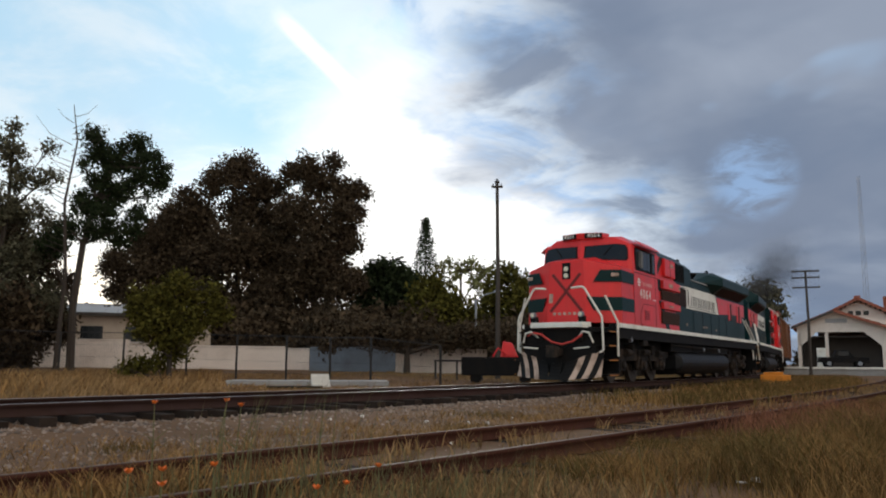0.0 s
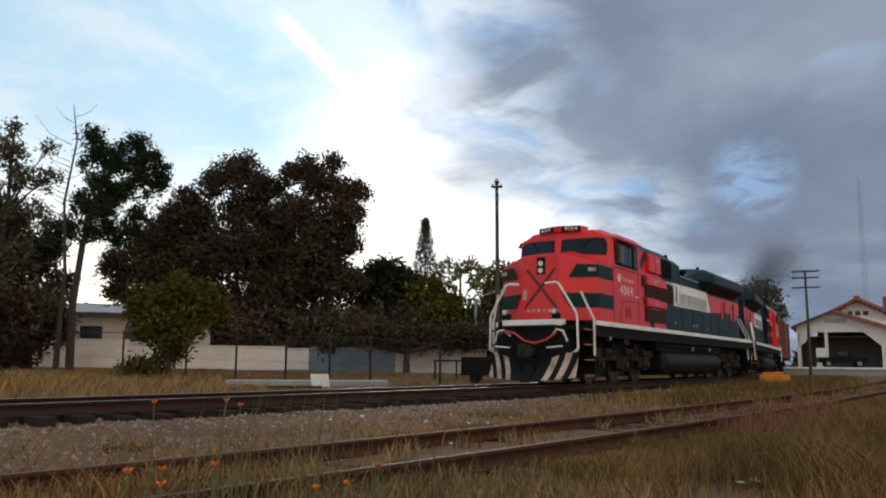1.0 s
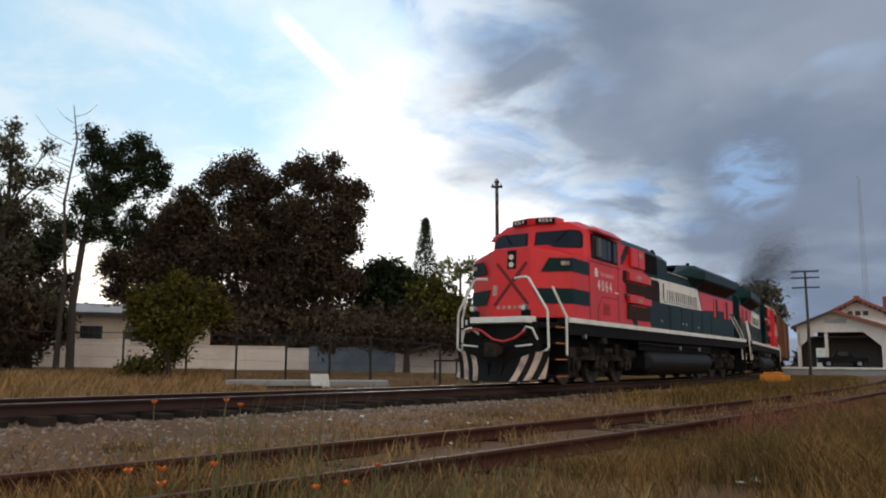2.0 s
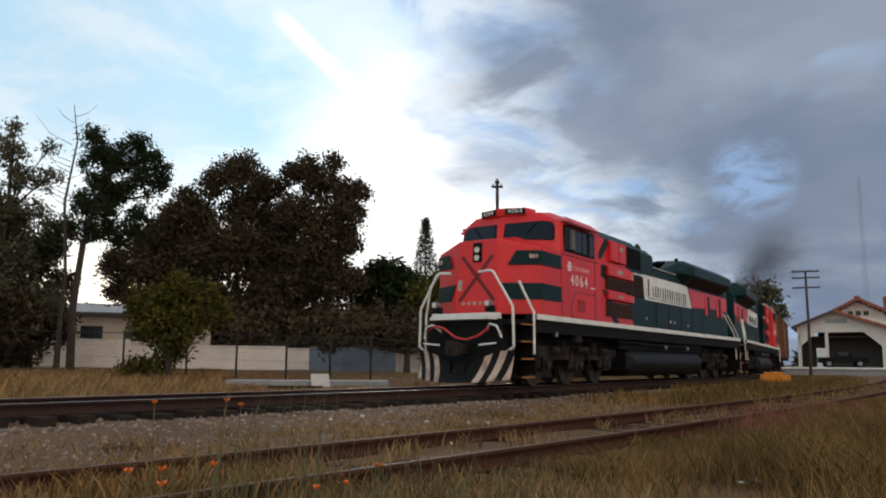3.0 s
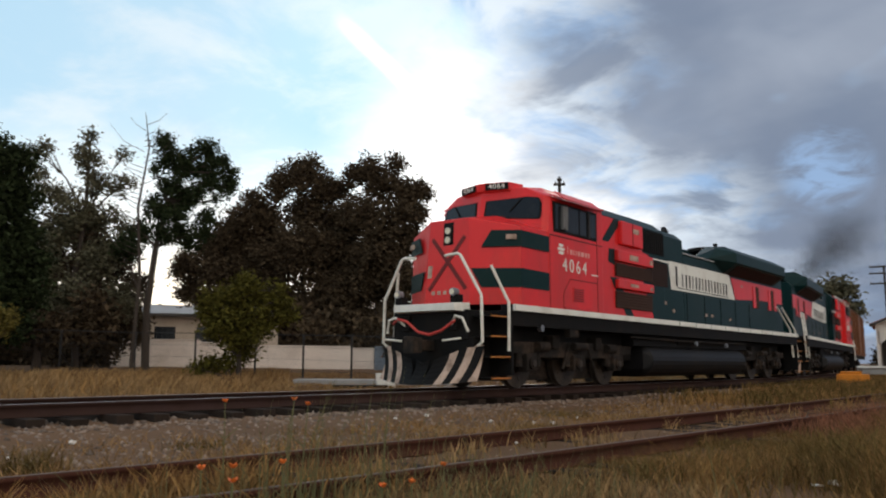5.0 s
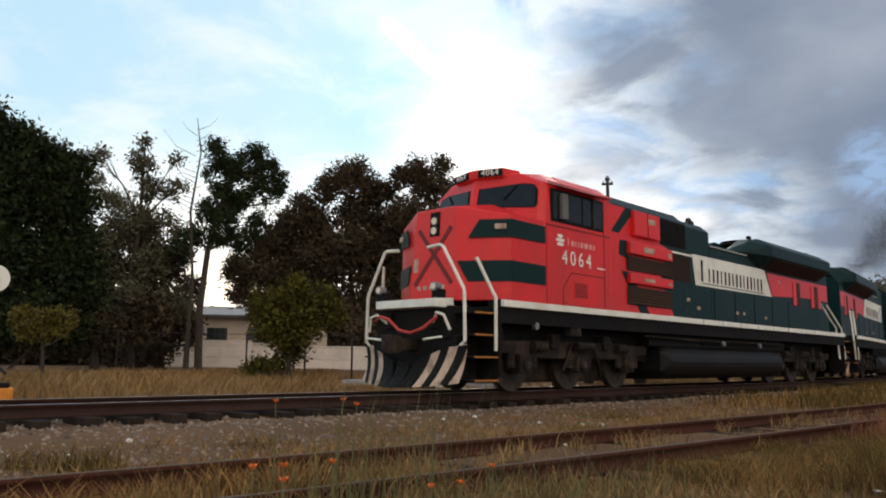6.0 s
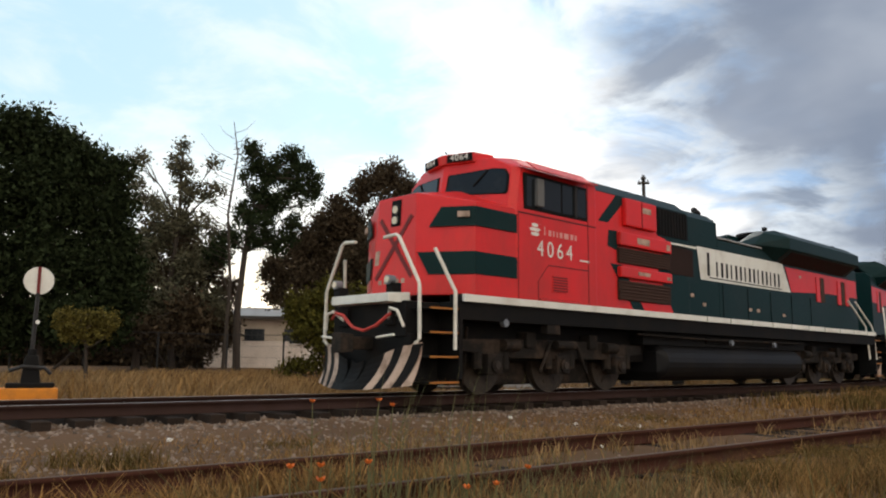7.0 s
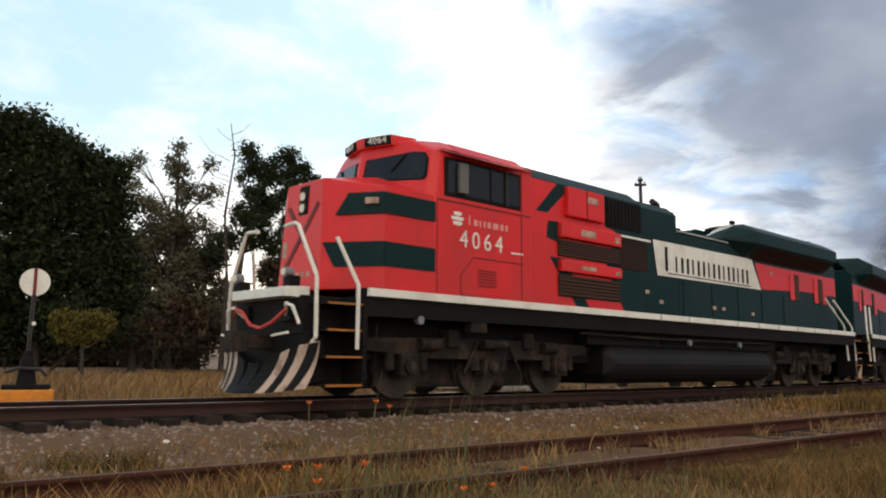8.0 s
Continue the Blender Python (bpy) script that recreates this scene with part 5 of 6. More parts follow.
TREES = [
    ('huge dense dark broadleaf tree', 14.40, 40.0, ((-0.2, 0, -0.4), (-0.3, 0, 2.5), (-0.4, 0, 5.9), (-0.5, 0, 8.5)),
     ((-2.1, 10.8, 1.4), (-1.2, 10.8, 1.5), (0.2, 10.3, 1.4), (1.4, 9.6, 1.2), (-0.8, 8.5, 2.2), (1.4, 7.6, 1.7), (2.3, 8.8, 0.7), (-0.8, 5.3, 2.4), (1.5, 5.0, 1.8), (-1.3, 2.5, 1.8), (0.8, 2.6, 1.5), (-3.4, 7.7, 2.2), (-3.6, 4.4, 2.2), (2.7, 6.4, 1.1), (3.0, 3.7, 1.2), (2.6, 9.6, 0.7), (2.9, 8.0, 0.8), (3.2, 5.2, 1.0), (2.4, 2.2, 1.2)), LEAF_DARK, dict(density=20, size=0.14)),
    ('thin greyish eucalyptus with an open crown', 22.30, 50.0, ((0.0, 0, -0.4), (-0.5, 0, 4.6), (-0.1, 0, 8.7), (-0.1, 0, 13.0)),
     ((-2.7, 12.6, 0.7), (-2.8, 11.0, 0.7), (-1.8, 10.0, 1.0), (-0.1, 13.6, 0.5), (-0.3, 12.2, 0.9), (0.4, 10.9, 1.0), (-0.5, 9.1, 1.2), (1.0, 8.8, 1.0), (-1.4, 7.6, 1.2), (-2.2, 5.9, 1.2), (0.7, 6.4, 1.4), (1.8, 12.8, 0.5), (1.7, 10.8, 0.8), (2.2, 8.2, 0.8), (-0.5, 3.9, 1.5), (2.1, 4.0, 1.4), (-2.0, 3.2, 1.3)), LEAF_GREY, dict(density=11, size=0.13, trunk_r=0.2)),
    ('tall leaning tree with layered dark crown', 26.50, 49.0, ((-0.0, 0, -0.4), (-0.1, 0, 3.6), (0.2, 0, 7.2), (0.7, 0, 9.8), (1.5, 0, 11.9)),
     ((0.3, 13.5, 0.6), (0.8, 12.6, 0.8), (1.6, 12.1, 0.7), (2.8, 13.4, 0.7), (3.4, 12.5, 0.7), (3.1, 11.4, 0.7), (2.2, 10.5, 0.7), (0.9, 10.9, 0.8), (0.1, 9.6, 0.8), (1.0, 9.1, 0.8), (1.7, 8.0, 0.7), (0.6, 8.0, 0.7), (-0.0, 11.8, 0.4), (3.5, 10.3, 0.3), (-0.7, 8.1, 0.7), (-1.3, 7.1, 0.8), (4.2, 12.0, 0.5), (3.9, 11.0, 0.6), (4.3, 11.3, 0.4), (2.5, 12.2, 0.6), (3.0, 9.2, 0.6), (2.8, 8.2, 0.6), (2.2, 7.4, 0.5), (1.7, 10.2, 0.7), (1.9, 13.0, 0.4)), LEAF_DARK, dict(density=24, size=0.12, trunk_r=0.24)),
    ('undergrowth of brownish shrubs by the garden wall', 24.06, 55.0, ((0.0, 0, -0.4), (-0.0, 0, 1.1), (-0.1, 0, 2.2)),
     ((-1.1, 7.7, 1.1), (0.4, 7.5, 0.9), (-1.0, 1.1, 1.0), (-1.8, 0.4, 1.2), (-0.0, 2.9, 1.2), (1.0, 3.8, 0.9), (-2.0, 8.7, 1.2), (1.5, 5.4, 0.9), (-1.5, 5.9, 1.4), (-0.1, 6.4, 1.2), (-1.2, 3.9, 1.6), (0.5, 3.9, 1.3), (-0.4, 1.8, 1.4), (1.4, 2.2, 1.0), (-2.6, 2.5, 1.7), (-3.5, 6.5, 1.5), (-4.5, 4.5, 1.6), (-5.5, 6.2, 1.4), (-4.6, 8.2, 1.2), (-3.0, 9.0, 1.0), (-6.0, 3.5, 1.5), (-3.2, 3.6, 1.6)), LEAF_BROWN, dict(density=10, size=0.18, name="shrub")),
    ('broad dark tree with a dense rounded crown', 37.06, 76.0, ((0.0, 0, -0.4), (-0.4, 0, 4.7), (-0.4, 0, 11.0), (-0.2, 0, 17.0)),
     ((-0.3, 18.9, 1.7), (-1.8, 17.7, 1.5), (1.4, 17.1, 1.6), (-3.0, 16.6, 1.3), (0.4, 14.9, 2.7), (-5.0, 15.4, 1.2), (-4.3, 12.5, 2.5), (-8.7, 10.7, 1.7), (-10.2, 8.6, 1.5), (-6.9, 9.2, 2.4), (-0.9, 10.5, 3.1), (2.3, 6.3, 3.2), (-2.2, 5.7, 2.6), (-6.2, 5.6, 2.3), (-9.1, 6.0, 1.5), (0.4, 3.1, 2.1), (-2.9, 3.1, 1.6), (3.1, 13.4, 2.1), (2.7, 10.1, 2.9), (3.0, 16.7, 1.0), (-5.1, 3.0, 1.8), (1.4, 4.7, 2.6), (-8.1, 4.0, 1.3), (-9.2, 3.0, 0.9), (-6.8, 2.5, 1.2), (-6.2, 13.6, 1.5), (-7.6, 12.0, 1.6), (-10.8, 9.6, 1.2), (-11.7, 8.6, 0.9), (-6.5, 11.2, 1.9), (-4.0, 14.2, 1.5), (-8.5, 8.5, 1.7), (-5.0, 8.0, 2.2), (-11.0, 6.8, 1.2), (-3.4, 9.6, 2.4)), LEAF_BROWN, dict(density=10, size=0.19)),
    ('broad dark brownish tree with ragged outline', 42.50, 74.0, ((0.0, 0, -0.4), (-0.4, 0, 5.7), (-0.3, 0, 11.6), (0.0, 0, 17.0)),
     ((-1.3, 18.5, 1.4), (1.0, 19.2, 1.0), (-2.7, 17.9, 1.2), (0.0, 17.0, 1.8), (2.4, 16.5, 1.5), (3.8, 16.8, 0.8), (4.4, 16.3, 0.5), (3.6, 14.7, 0.8), (1.7, 13.8, 2.1), (-2.0, 14.2, 2.3), (-0.3, 11.0, 2.9), (2.6, 11.6, 1.4), (-2.3, 7.8, 3.1), (1.3, 7.9, 2.4), (-0.1, 4.2, 2.9), (-3.1, 3.1, 2.1), (2.5, 3.7, 1.9), (-4.5, 11.4, 2.1), (0.3, 8.9, 2.9), (3.2, 7.9, 1.3), (-0.6, 2.6, 2.1)), LEAF_BROWN, dict(density=10, size=0.19)),
    ('small bushy yellow-green tree in front of the fence', 32.60, 34.0, ((0.0, 0, -0.4), (0.0, 0, 1.0), (0.1, 0, 2.4), (0.1, 0, 3.5)),
     ((0.2, 4.0, 0.6), (-0.5, 3.6, 0.6), (0.9, 3.5, 0.7), (-1.3, 3.2, 0.5), (1.5, 3.8, 0.3), (0.1, 2.8, 0.9), (0.9, 2.5, 0.6), (-0.7, 2.4, 0.6), (-1.5, 2.7, 0.3), (-0.1, 1.7, 0.6), (-1.1, 0.6, 0.5), (-1.6, 0.5, 0.3), (-0.9, 2.9, 0.6), (0.6, 2.0, 0.6), (1.4, 2.9, 0.6), (1.7, 3.3, 0.4), (-0.3, 2.1, 0.8), (0.2, 1.2, 0.4), (-1.1, 2.1, 0.4), (-0.4, 0.8, 0.4), (2.0, 2.8, 0.4)), LEAF_GREEN, dict(density=34, size=0.10, trunk_r=0.12)),
    ('round dark green tree by the yard', 47.70, 78.0, ((0.0, 0, -0.4), (-0.1, 0, 5.0), (-0.1, 0, 8.4)),
     ((-0.1, 9.5, 1.4), (-1.8, 8.9, 1.3), (1.5, 8.4, 1.6), (-2.9, 7.8, 1.1), (-0.1, 7.2, 2.3), (2.7, 6.2, 1.7), (-2.3, 5.6, 1.9), (0.5, 4.5, 2.2)), LEAF_DARK, dict(density=5.5, size=0.3)),
    ('yellowish green tree by the yard', 51.14, 70.0, ((0.0, 0, -0.4), (-0.0, 0, 4.1), (-0.3, 0, 6.6)),
     ((-0.3, 7.6, 1.1), (-1.3, 6.6, 1.3), (0.7, 6.1, 1.3), (-0.5, 5.1, 1.8), (2.0, 4.6, 1.7), (-1.8, 3.8, 1.5)), LEAF_GREEN, dict(density=6, size=0.26)),
    ('light open tree far behind the yard', 52.76, 95.0, ((0.0, 0, -0.4), (-0.0, 0, 7.4), (-0.0, 0, 11.5)),
     ((-1.8, 12.2, 0.8), (-0.4, 11.7, 1.0), (1.3, 12.1, 1.0), (2.7, 11.4, 0.8), (-1.1, 10.5, 0.8), (2.0, 10.2, 1.1), (3.7, 11.5, 0.7)), LEAF_LIGHT, dict(density=2.4, size=0.3)),
    ('dark green tree beside the tall pole', 56.20, 72.0, ((-0.0, 0, -0.4), (0.0, 0, 4.8), (0.0, 0, 7.8)),
     ((0.0, 8.9, 0.9), (-1.0, 7.8, 1.1), (1.3, 7.8, 1.0), (-1.5, 6.3, 1.3), (0.8, 6.0, 1.6), (2.3, 5.8, 1.2), (-2.5, 4.5, 1.7), (0.0, 3.7, 1.9), (2.6, 3.7, 1.5)), LEAF_GREEN, dict(density=5.5, size=0.28)),
    ('greyish tree behind the station yard', 73.34, 112.0, ((0.0, 0, -0.4), (0.3, 0, 6.8), (0.4, 0, 9.8)),
     ((0.4, 10.4, 1.3), (-1.3, 10.0, 1.2), (1.9, 9.8, 1.0), (0.0, 8.7, 1.8), (-2.4, 8.4, 1.3), (2.0, 7.9, 1.2)), LEAF_GREY, dict(density=2.5, size=0.4)),
    ('dark low shrubs behind the platform', 76.10, 112.0, ((0.0, 0, -0.4), (0.0, 0, 1.2), (0.1, 0, 2.0)),
     ((-0.6, 1.6, 1.2), (0.9, 2.0, 1.3), (2.4, 1.8, 1.3), (0.2, 2.8, 1.0), (1.8, 3.0, 0.9)), LEAF_BROWN, dict(density=7, size=0.24, name="shrub")),
    ('dark overgrown hedge along the yard', 48.91, 56.0, ((0.0, 0, -0.4), (-0.0, 0, 1.4), (-0.0, 0, 2.2)),
     ((-4.0, 2.8, 1.1), (-2.2, 2.7, 1.1), (-0.6, 2.6, 1.0), (1.0, 2.6, 1.0), (2.6, 2.5, 1.0), (4.2, 2.6, 1.1), (5.6, 2.8, 1.2), (7.0, 2.6, 1.0), (-5.6, 2.1, 0.8)), LEAF_BROWN, dict(density=13, size=0.16, name="shrub")),
    ('small clipped yellow-green bush on a short stem', 16.83, 32.0, ((0.1, 0, -0.4), (-0.0, 0, 1.3), (-0.1, 0, 1.9)),
     ((-0.85, 2.4, 0.3), (-0.45, 2.45, 0.3), (-0.05, 2.45, 0.3), (0.35, 2.42, 0.3), (0.75, 2.36, 0.28), (-0.8, 2.05, 0.3), (-0.4, 2.05, 0.32), (0.0, 2.0, 0.32), (0.4, 2.05, 0.3), (0.75, 2.05, 0.26), (-0.5, 1.75, 0.28), (0.1, 1.75, 0.3), (0.55, 1.8, 0.24)), LEAF_OLIVE, dict(density=80, size=0.065, trunk_r=0.08, name="shrub")),
    ('dark shrubs along the wire fence', 19.94, 47.0, ((0.0, 0, -0.4), (-0.0, 0, 1.1), (-0.1, 0, 1.7)),
     ((-5.6, 1.9, 0.8), (-4.3, 1.7, 0.7), (-2.6, 1.5, 0.7), (-1.0, 2.0, 0.9), (0.5, 2.1, 0.9), (2.0, 2.4, 1.0), (3.2, 2.8, 0.8), (-1.3, 3.6, 0.9), (2.5, 3.7, 0.8)), LEAF_BROWN, dict(density=8, size=0.2, name="shrub")),
]
for k, (label, b, r, trunk, blobs, material, kw) in enumerate(TREES):
    tree(label, bearing_pose(b, r), trunk, blobs, material, seed=11 + k, **kw)


def far_hedge():
    t = thing("hedgerow", "dark overgrown belt of shrubs and small trees", "shrubs", kind="stuff")
    rng = random.Random(4)
    blobs = []
    for k in range(64):
        b = radians(-6 + 70 * k / 63)
        r = rng.uniform(66, 74)
        q = rng.uniform(1.9, 2.9)
        blobs.append((r * math.sin(b), r * math.cos(b), rng.uniform(1.0, 3.4), q, q * 0.9))
    vs, fs, _ = leaves(blobs, 5.0, 0.28, 15, 44)
    cr = new("foliage", cloud_mesh("foliage", vs, fs, LEAF_BROWN))
    cr.parent = t


far_hedge()


def bare_tree(at):
    t = thing("tree", "thin leafless dead tree", "tree", "trees behind the fence", at=at)
    rng = random.Random(5)
    bm = tube([(0, 0, -0.3), (0.2, 0, 5), (-0.1, 0, 9), (0.3, 0, 12.4), (0.0, 0, 14.4)], 0.13, 6, None, 0.02)
    for k in range(26):
        z = 6 + 8 * k / 26
        s = rng.choice((-1, 1))
        l = rng.uniform(0.7, 1.9)
        p = Vector((0.05, 0, z))
        q = p + Vector((s * l * 0.6, rng.uniform(-0.6, 0.6), l * 0.25))
        tube([p, q, q + Vector((s * l * 0.4, 0, l * 0.5))], 0.02, 4, bm, 0.006)
    part("trunk", bm, BARK, t)


bare_tree(bearing_pose(25.57, 46.0))


def norfolk_pine(at, h):
    t = thing("tree", "tall narrow conical pine with tiered branches", "tree", "trees behind the fence", at=at)
    part("trunk", tube([(0, 0, -0.3), (0, 0, h)], 0.22, 8, None, 0.03), BARK, t)
    rng = np.random.default_rng(8)
    blobs = []
    for k in range(22):
        z = h * (0.36 + 0.63 * k / 22)
        R = 2.5 * (1 - k / 22) + 0.04
        for j in range(7):
            a = 2 * math.pi * (j + 0.5 * (k % 2)) / 7 + rng.random() * 0.4
            for f in (0.45, 0.8, 1.0):
                blobs.append((R * f * math.cos(a), R * f * math.sin(a), z + 0.18 * f, 0.16, 0.09))
    vs, fs, _ = leaves(blobs, 9, 0.13, 5, 3)
    cr = new("crown", cloud_mesh("crown", vs, fs, LEAF_DARK))
    cr.parent = t


norfolk_pine(bearing_pose(50.17, 90.0), 17.2)


# ---- grass, stones and flowers ----
def blades(name, label, spots, heights, width, material, lean=0.35, seed=1):
    rng = np.random.default_rng(seed)
    n = len(spots)
    a = rng.random(n) * 2 * np.pi
    w = np.stack([np.cos(a), np.sin(a), 0 * a], 1) * (width * (0.6 + 0.8 * rng.random((n, 1))))
    b = rng.random(n) * 2 * np.pi
    l = np.stack([np.cos(b), np.sin(b), 0 * b], 1) * (lean * heights * (0.3 + rng.random(n)))[:, None]
    up = np.stack([0 * a, 0 * a, heights], 1)
    p = spots
    vs = np.stack([p - w, p + w, p + up * 0.55 + l * 0.3 + w * 0.7, p + up * 0.55 + l * 0.3 - w * 0.7, p + up + l + w * 0.08, p + up + l - w * 0.08], 1).reshape(-1, 3)
    i = np.arange(n)[:, None] * 6
    fs = np.concatenate([i + (0, 1, 2, 3), i + (3, 2, 4, 5)])
    return tagged(new(name, cloud_mesh(name, vs, fs, material)), label, "grass", kind="stuff")


def scatter(n, x0, x1, y_of, seed, tufts=0, spread=0.12):
    """Places on the ground: x range, and a function giving y from x and a random share."""
    rng = np.random.default_rng(seed)
    if tufts:
        cx = x0 + (x1 - x0) * rng.random(tufts)
        cs = rng.random(tufts)
        pick = rng.integers(0, tufts, n)
        x, s = cx[pick], cs[pick]
    else:
        x, s = x0 + (x1 - x0) * rng.random(n), rng.random(n)
    y = np.array([y_of(a, b) for a, b in zip(x, s)])
    if tufts:
        x, y = x + rng.normal(size=n) * spread, y + rng.normal(size=n) * spread
    z = np.array([rise(a, b) for a, b in zip(x, y)]) - 0.01
    return np.stack([x, y, z], 1), rng.random(n)


def swell(p):
    """Grass stands higher in some places than in others."""
    return np.array([0.62 + 0.75 * noise.noise((a * 0.55, b * 0.8, 9)) for a, b in p[:, :2]])


def path_side(p):
    """The grass is trodden low along the slab path."""
    b = np.degrees(np.arctan2(p[:, 0], p[:, 1]))
    return np.where((b > 36) & (b < 58), 0.34, 1.0)


WEED_CLUMPS = (  # x, y, blades, spread, height
    (2.6, 7.2, 320, 0.15, 0.28), (1.35, 6.7, 180, 0.14, 0.18), (9.0, 6.6, 420, 0.26, 0.15), (2.2, 7.5, 160, 0.12, 0.24), (4.6, 7.9, 260, 0.22, 0.12), (11.5, 8.0, 420, 0.4, 0.16))


def lay_grass():
    far = lambda lo, hi: (lambda x, s: line_y(x) + lo + (hi - lo) * s)
    near = lambda lo, hi: (lambda x, s: siding_y(x) + lo + (hi - lo) * s)
    p, q = scatter(60000, -14, 62, far(2.0, 26), 1)
    low = path_side(p)
    blades("dry_grass", "tall dry straw-coloured grass beyond the line", p, (0.16 + 0.36 * q * (0.5 + 0.5 * swell(p))) * low, 0.018, STRAW, 0.6, 1)
    p, q = scatter(12000, -14, 62, far(2.2, 24), 2, 500, 0.4)
    low = path_side(p)
    blades("green_grass", "dull green tufts among the dry grass", p, (0.2 + 0.4 * q) * low, 0.016, RANK, 0.6, 2)
    p, q = scatter(11000, -3, 17, far(-5.7, -2.6), 3, 240, 0.24)
    blades("sparse_grass", "sparse dry tufts in the gravel between the tracks", p, 0.03 + 0.13 * q * q, 0.005, RANK, 0.9, 3)
    for k, (x, y, n, spread, h) in enumerate(WEED_CLUMPS):
        rng = np.random.default_rng(60 + k)
        xy = np.array((x, y)) + rng.normal(size=(n, 2)) * spread
        p = np.column_stack([xy, [rise(a, b) - 0.01 for a, b in xy]])
        blades("weed_clump", "rough clump of brownish green weeds in the gravel", p, h * (0.3 + 0.7 * rng.random(n)), 0.004, GRASS, 0.8, 60 + k)
    p, q = scatter(15000, 17, 60, far(-6.2, -2.1), 4, 500, 0.35)
    blades("track_grass", "straw and green grass between the two tracks", p, 0.08 + 0.22 * q, 0.012, RANK, 0.6, 4)
    p, q = scatter(9000, 18, 60, far(-6.0, -1.9), 5, 260, 0.35)
    blades("track_weed", "green weeds between the two tracks", p, 0.12 + 0.24 * q, 0.014, GRASS, 0.5, 5)
    p, q = scatter(3600, 0, 40, near(-0.72, 0.72), 6, 130, 0.11)
    blades("siding_grass", "dry tufts growing between the siding rails", p, 0.06 + 0.16 * q, 0.007, STRAW, 0.6, 6)
    p, q = scatter(3600, 0.6, 3.9, near(-0.95, 0.35), 16, 60, 0.13)
    blades("straw_tufts", "pale straw tufts by the siding rails", p, 0.06 + 0.2 * q, 0.006, RANK, 0.7, 16)
    p, q = scatter(2600, -1, 14, lambda x, s: siding_y(x) + 0.9 + 1.6 * s, 17, 120, 0.14)
    blades("dry_tufts", "low dry tufts on the sandy strip", p, 0.04 + 0.14 * q, 0.006, STRAW, 0.8, 17)
    p, q = scatter(90, 2.5, 3.7, lambda x, s: 3.3 + 0.8 * s, 18)
    blades("tall_stalks", "tall thin pale flower stalks", p, 0.4 + 0.5 * q, 0.0032, STEM, 0.25, 18)
    p, q = scatter(9000, 0.6, 5.2, near(-2.6, -1.1), 7, 200, 0.12)
    blades("verge_grass", "dry grass at the siding's edge", p, 0.05 + 0.16 * q, 0.006, STRAW, 0.6, 7)
    # rank grass that hides the near rail
    def by_rail(p):
        """Lower towards the siding, where it is trodden."""
        gap = np.array([siding_y(a) - 0.85 - b for a, b in p[:, :2]])
        return np.clip(gap / 1.3, 0.22, 1.0)
    p, q = scatter(80000, 5.2, 27, near(-5.4, -0.85), 8, 700, 0.17)
    q = q * swell(p) * by_rail(p)
    blades("rank_grass", "rank dry grass in front of the siding", p, 0.06 + 0.46 * q, 0.0030, RANK, 0.9, 8)
    p, q = scatter(64000, 5.6, 31, near(-5.6, -0.9), 9, 520, 0.2)
    q = q * swell(p) * by_rail(p)
    blades("rank_weed", "dull green weeds in front of the siding", p, 0.06 + 0.5 * q, 0.0034, GRASS, 0.85, 9)
    p, q = scatter(6000, 9.6, 17.5, near(-2.8, -0.95), 10, 70, 0.3)
    blades("red_weed", "reddish seeding weeds in front of the siding", p, 0.14 + 0.22 * q, 0.006, RED_WEED, 0.6, 10)


lay_grass()


def stones(name, label, spots, sizes, material, seed):
    rng = np.random.default_rng(seed)
    base = np.array([(1, 0, 0), (-1, 0, 0), (0, 1, 0), (0, -1, 0), (0, 0, 1), (0, 0, -1)], float)
    tri = np.array([(0, 2, 4), (2, 1, 4), (1, 3, 4), (3, 0, 4), (2, 0, 5), (1, 2, 5), (3, 1, 5), (0, 3, 5)])
    n = len(spots)
    v = base[None] * (0.6 + 0.8 * rng.random((n, 6, 1))) * sizes[:, None, None] + rng.normal(size=(n, 6, 3)) * sizes[:, None, None] * 0.18
    a = rng.random(n) * 6.28
    c, s = np.cos(a)[:, None], np.sin(a)[:, None]
    v = np.stack([v[..., 0] * c - v[..., 1] * s, v[..., 0] * s + v[..., 1] * c, v[..., 2] * 0.75], -1) + spots[:, None]
    f = tri[None] + (np.arange(n) * 6)[:, None, None]
    return tagged(new(name, cloud_mesh(name, v.reshape(-1, 3), f.reshape(-1, 3), material)), label, "gravel", kind="stuff")


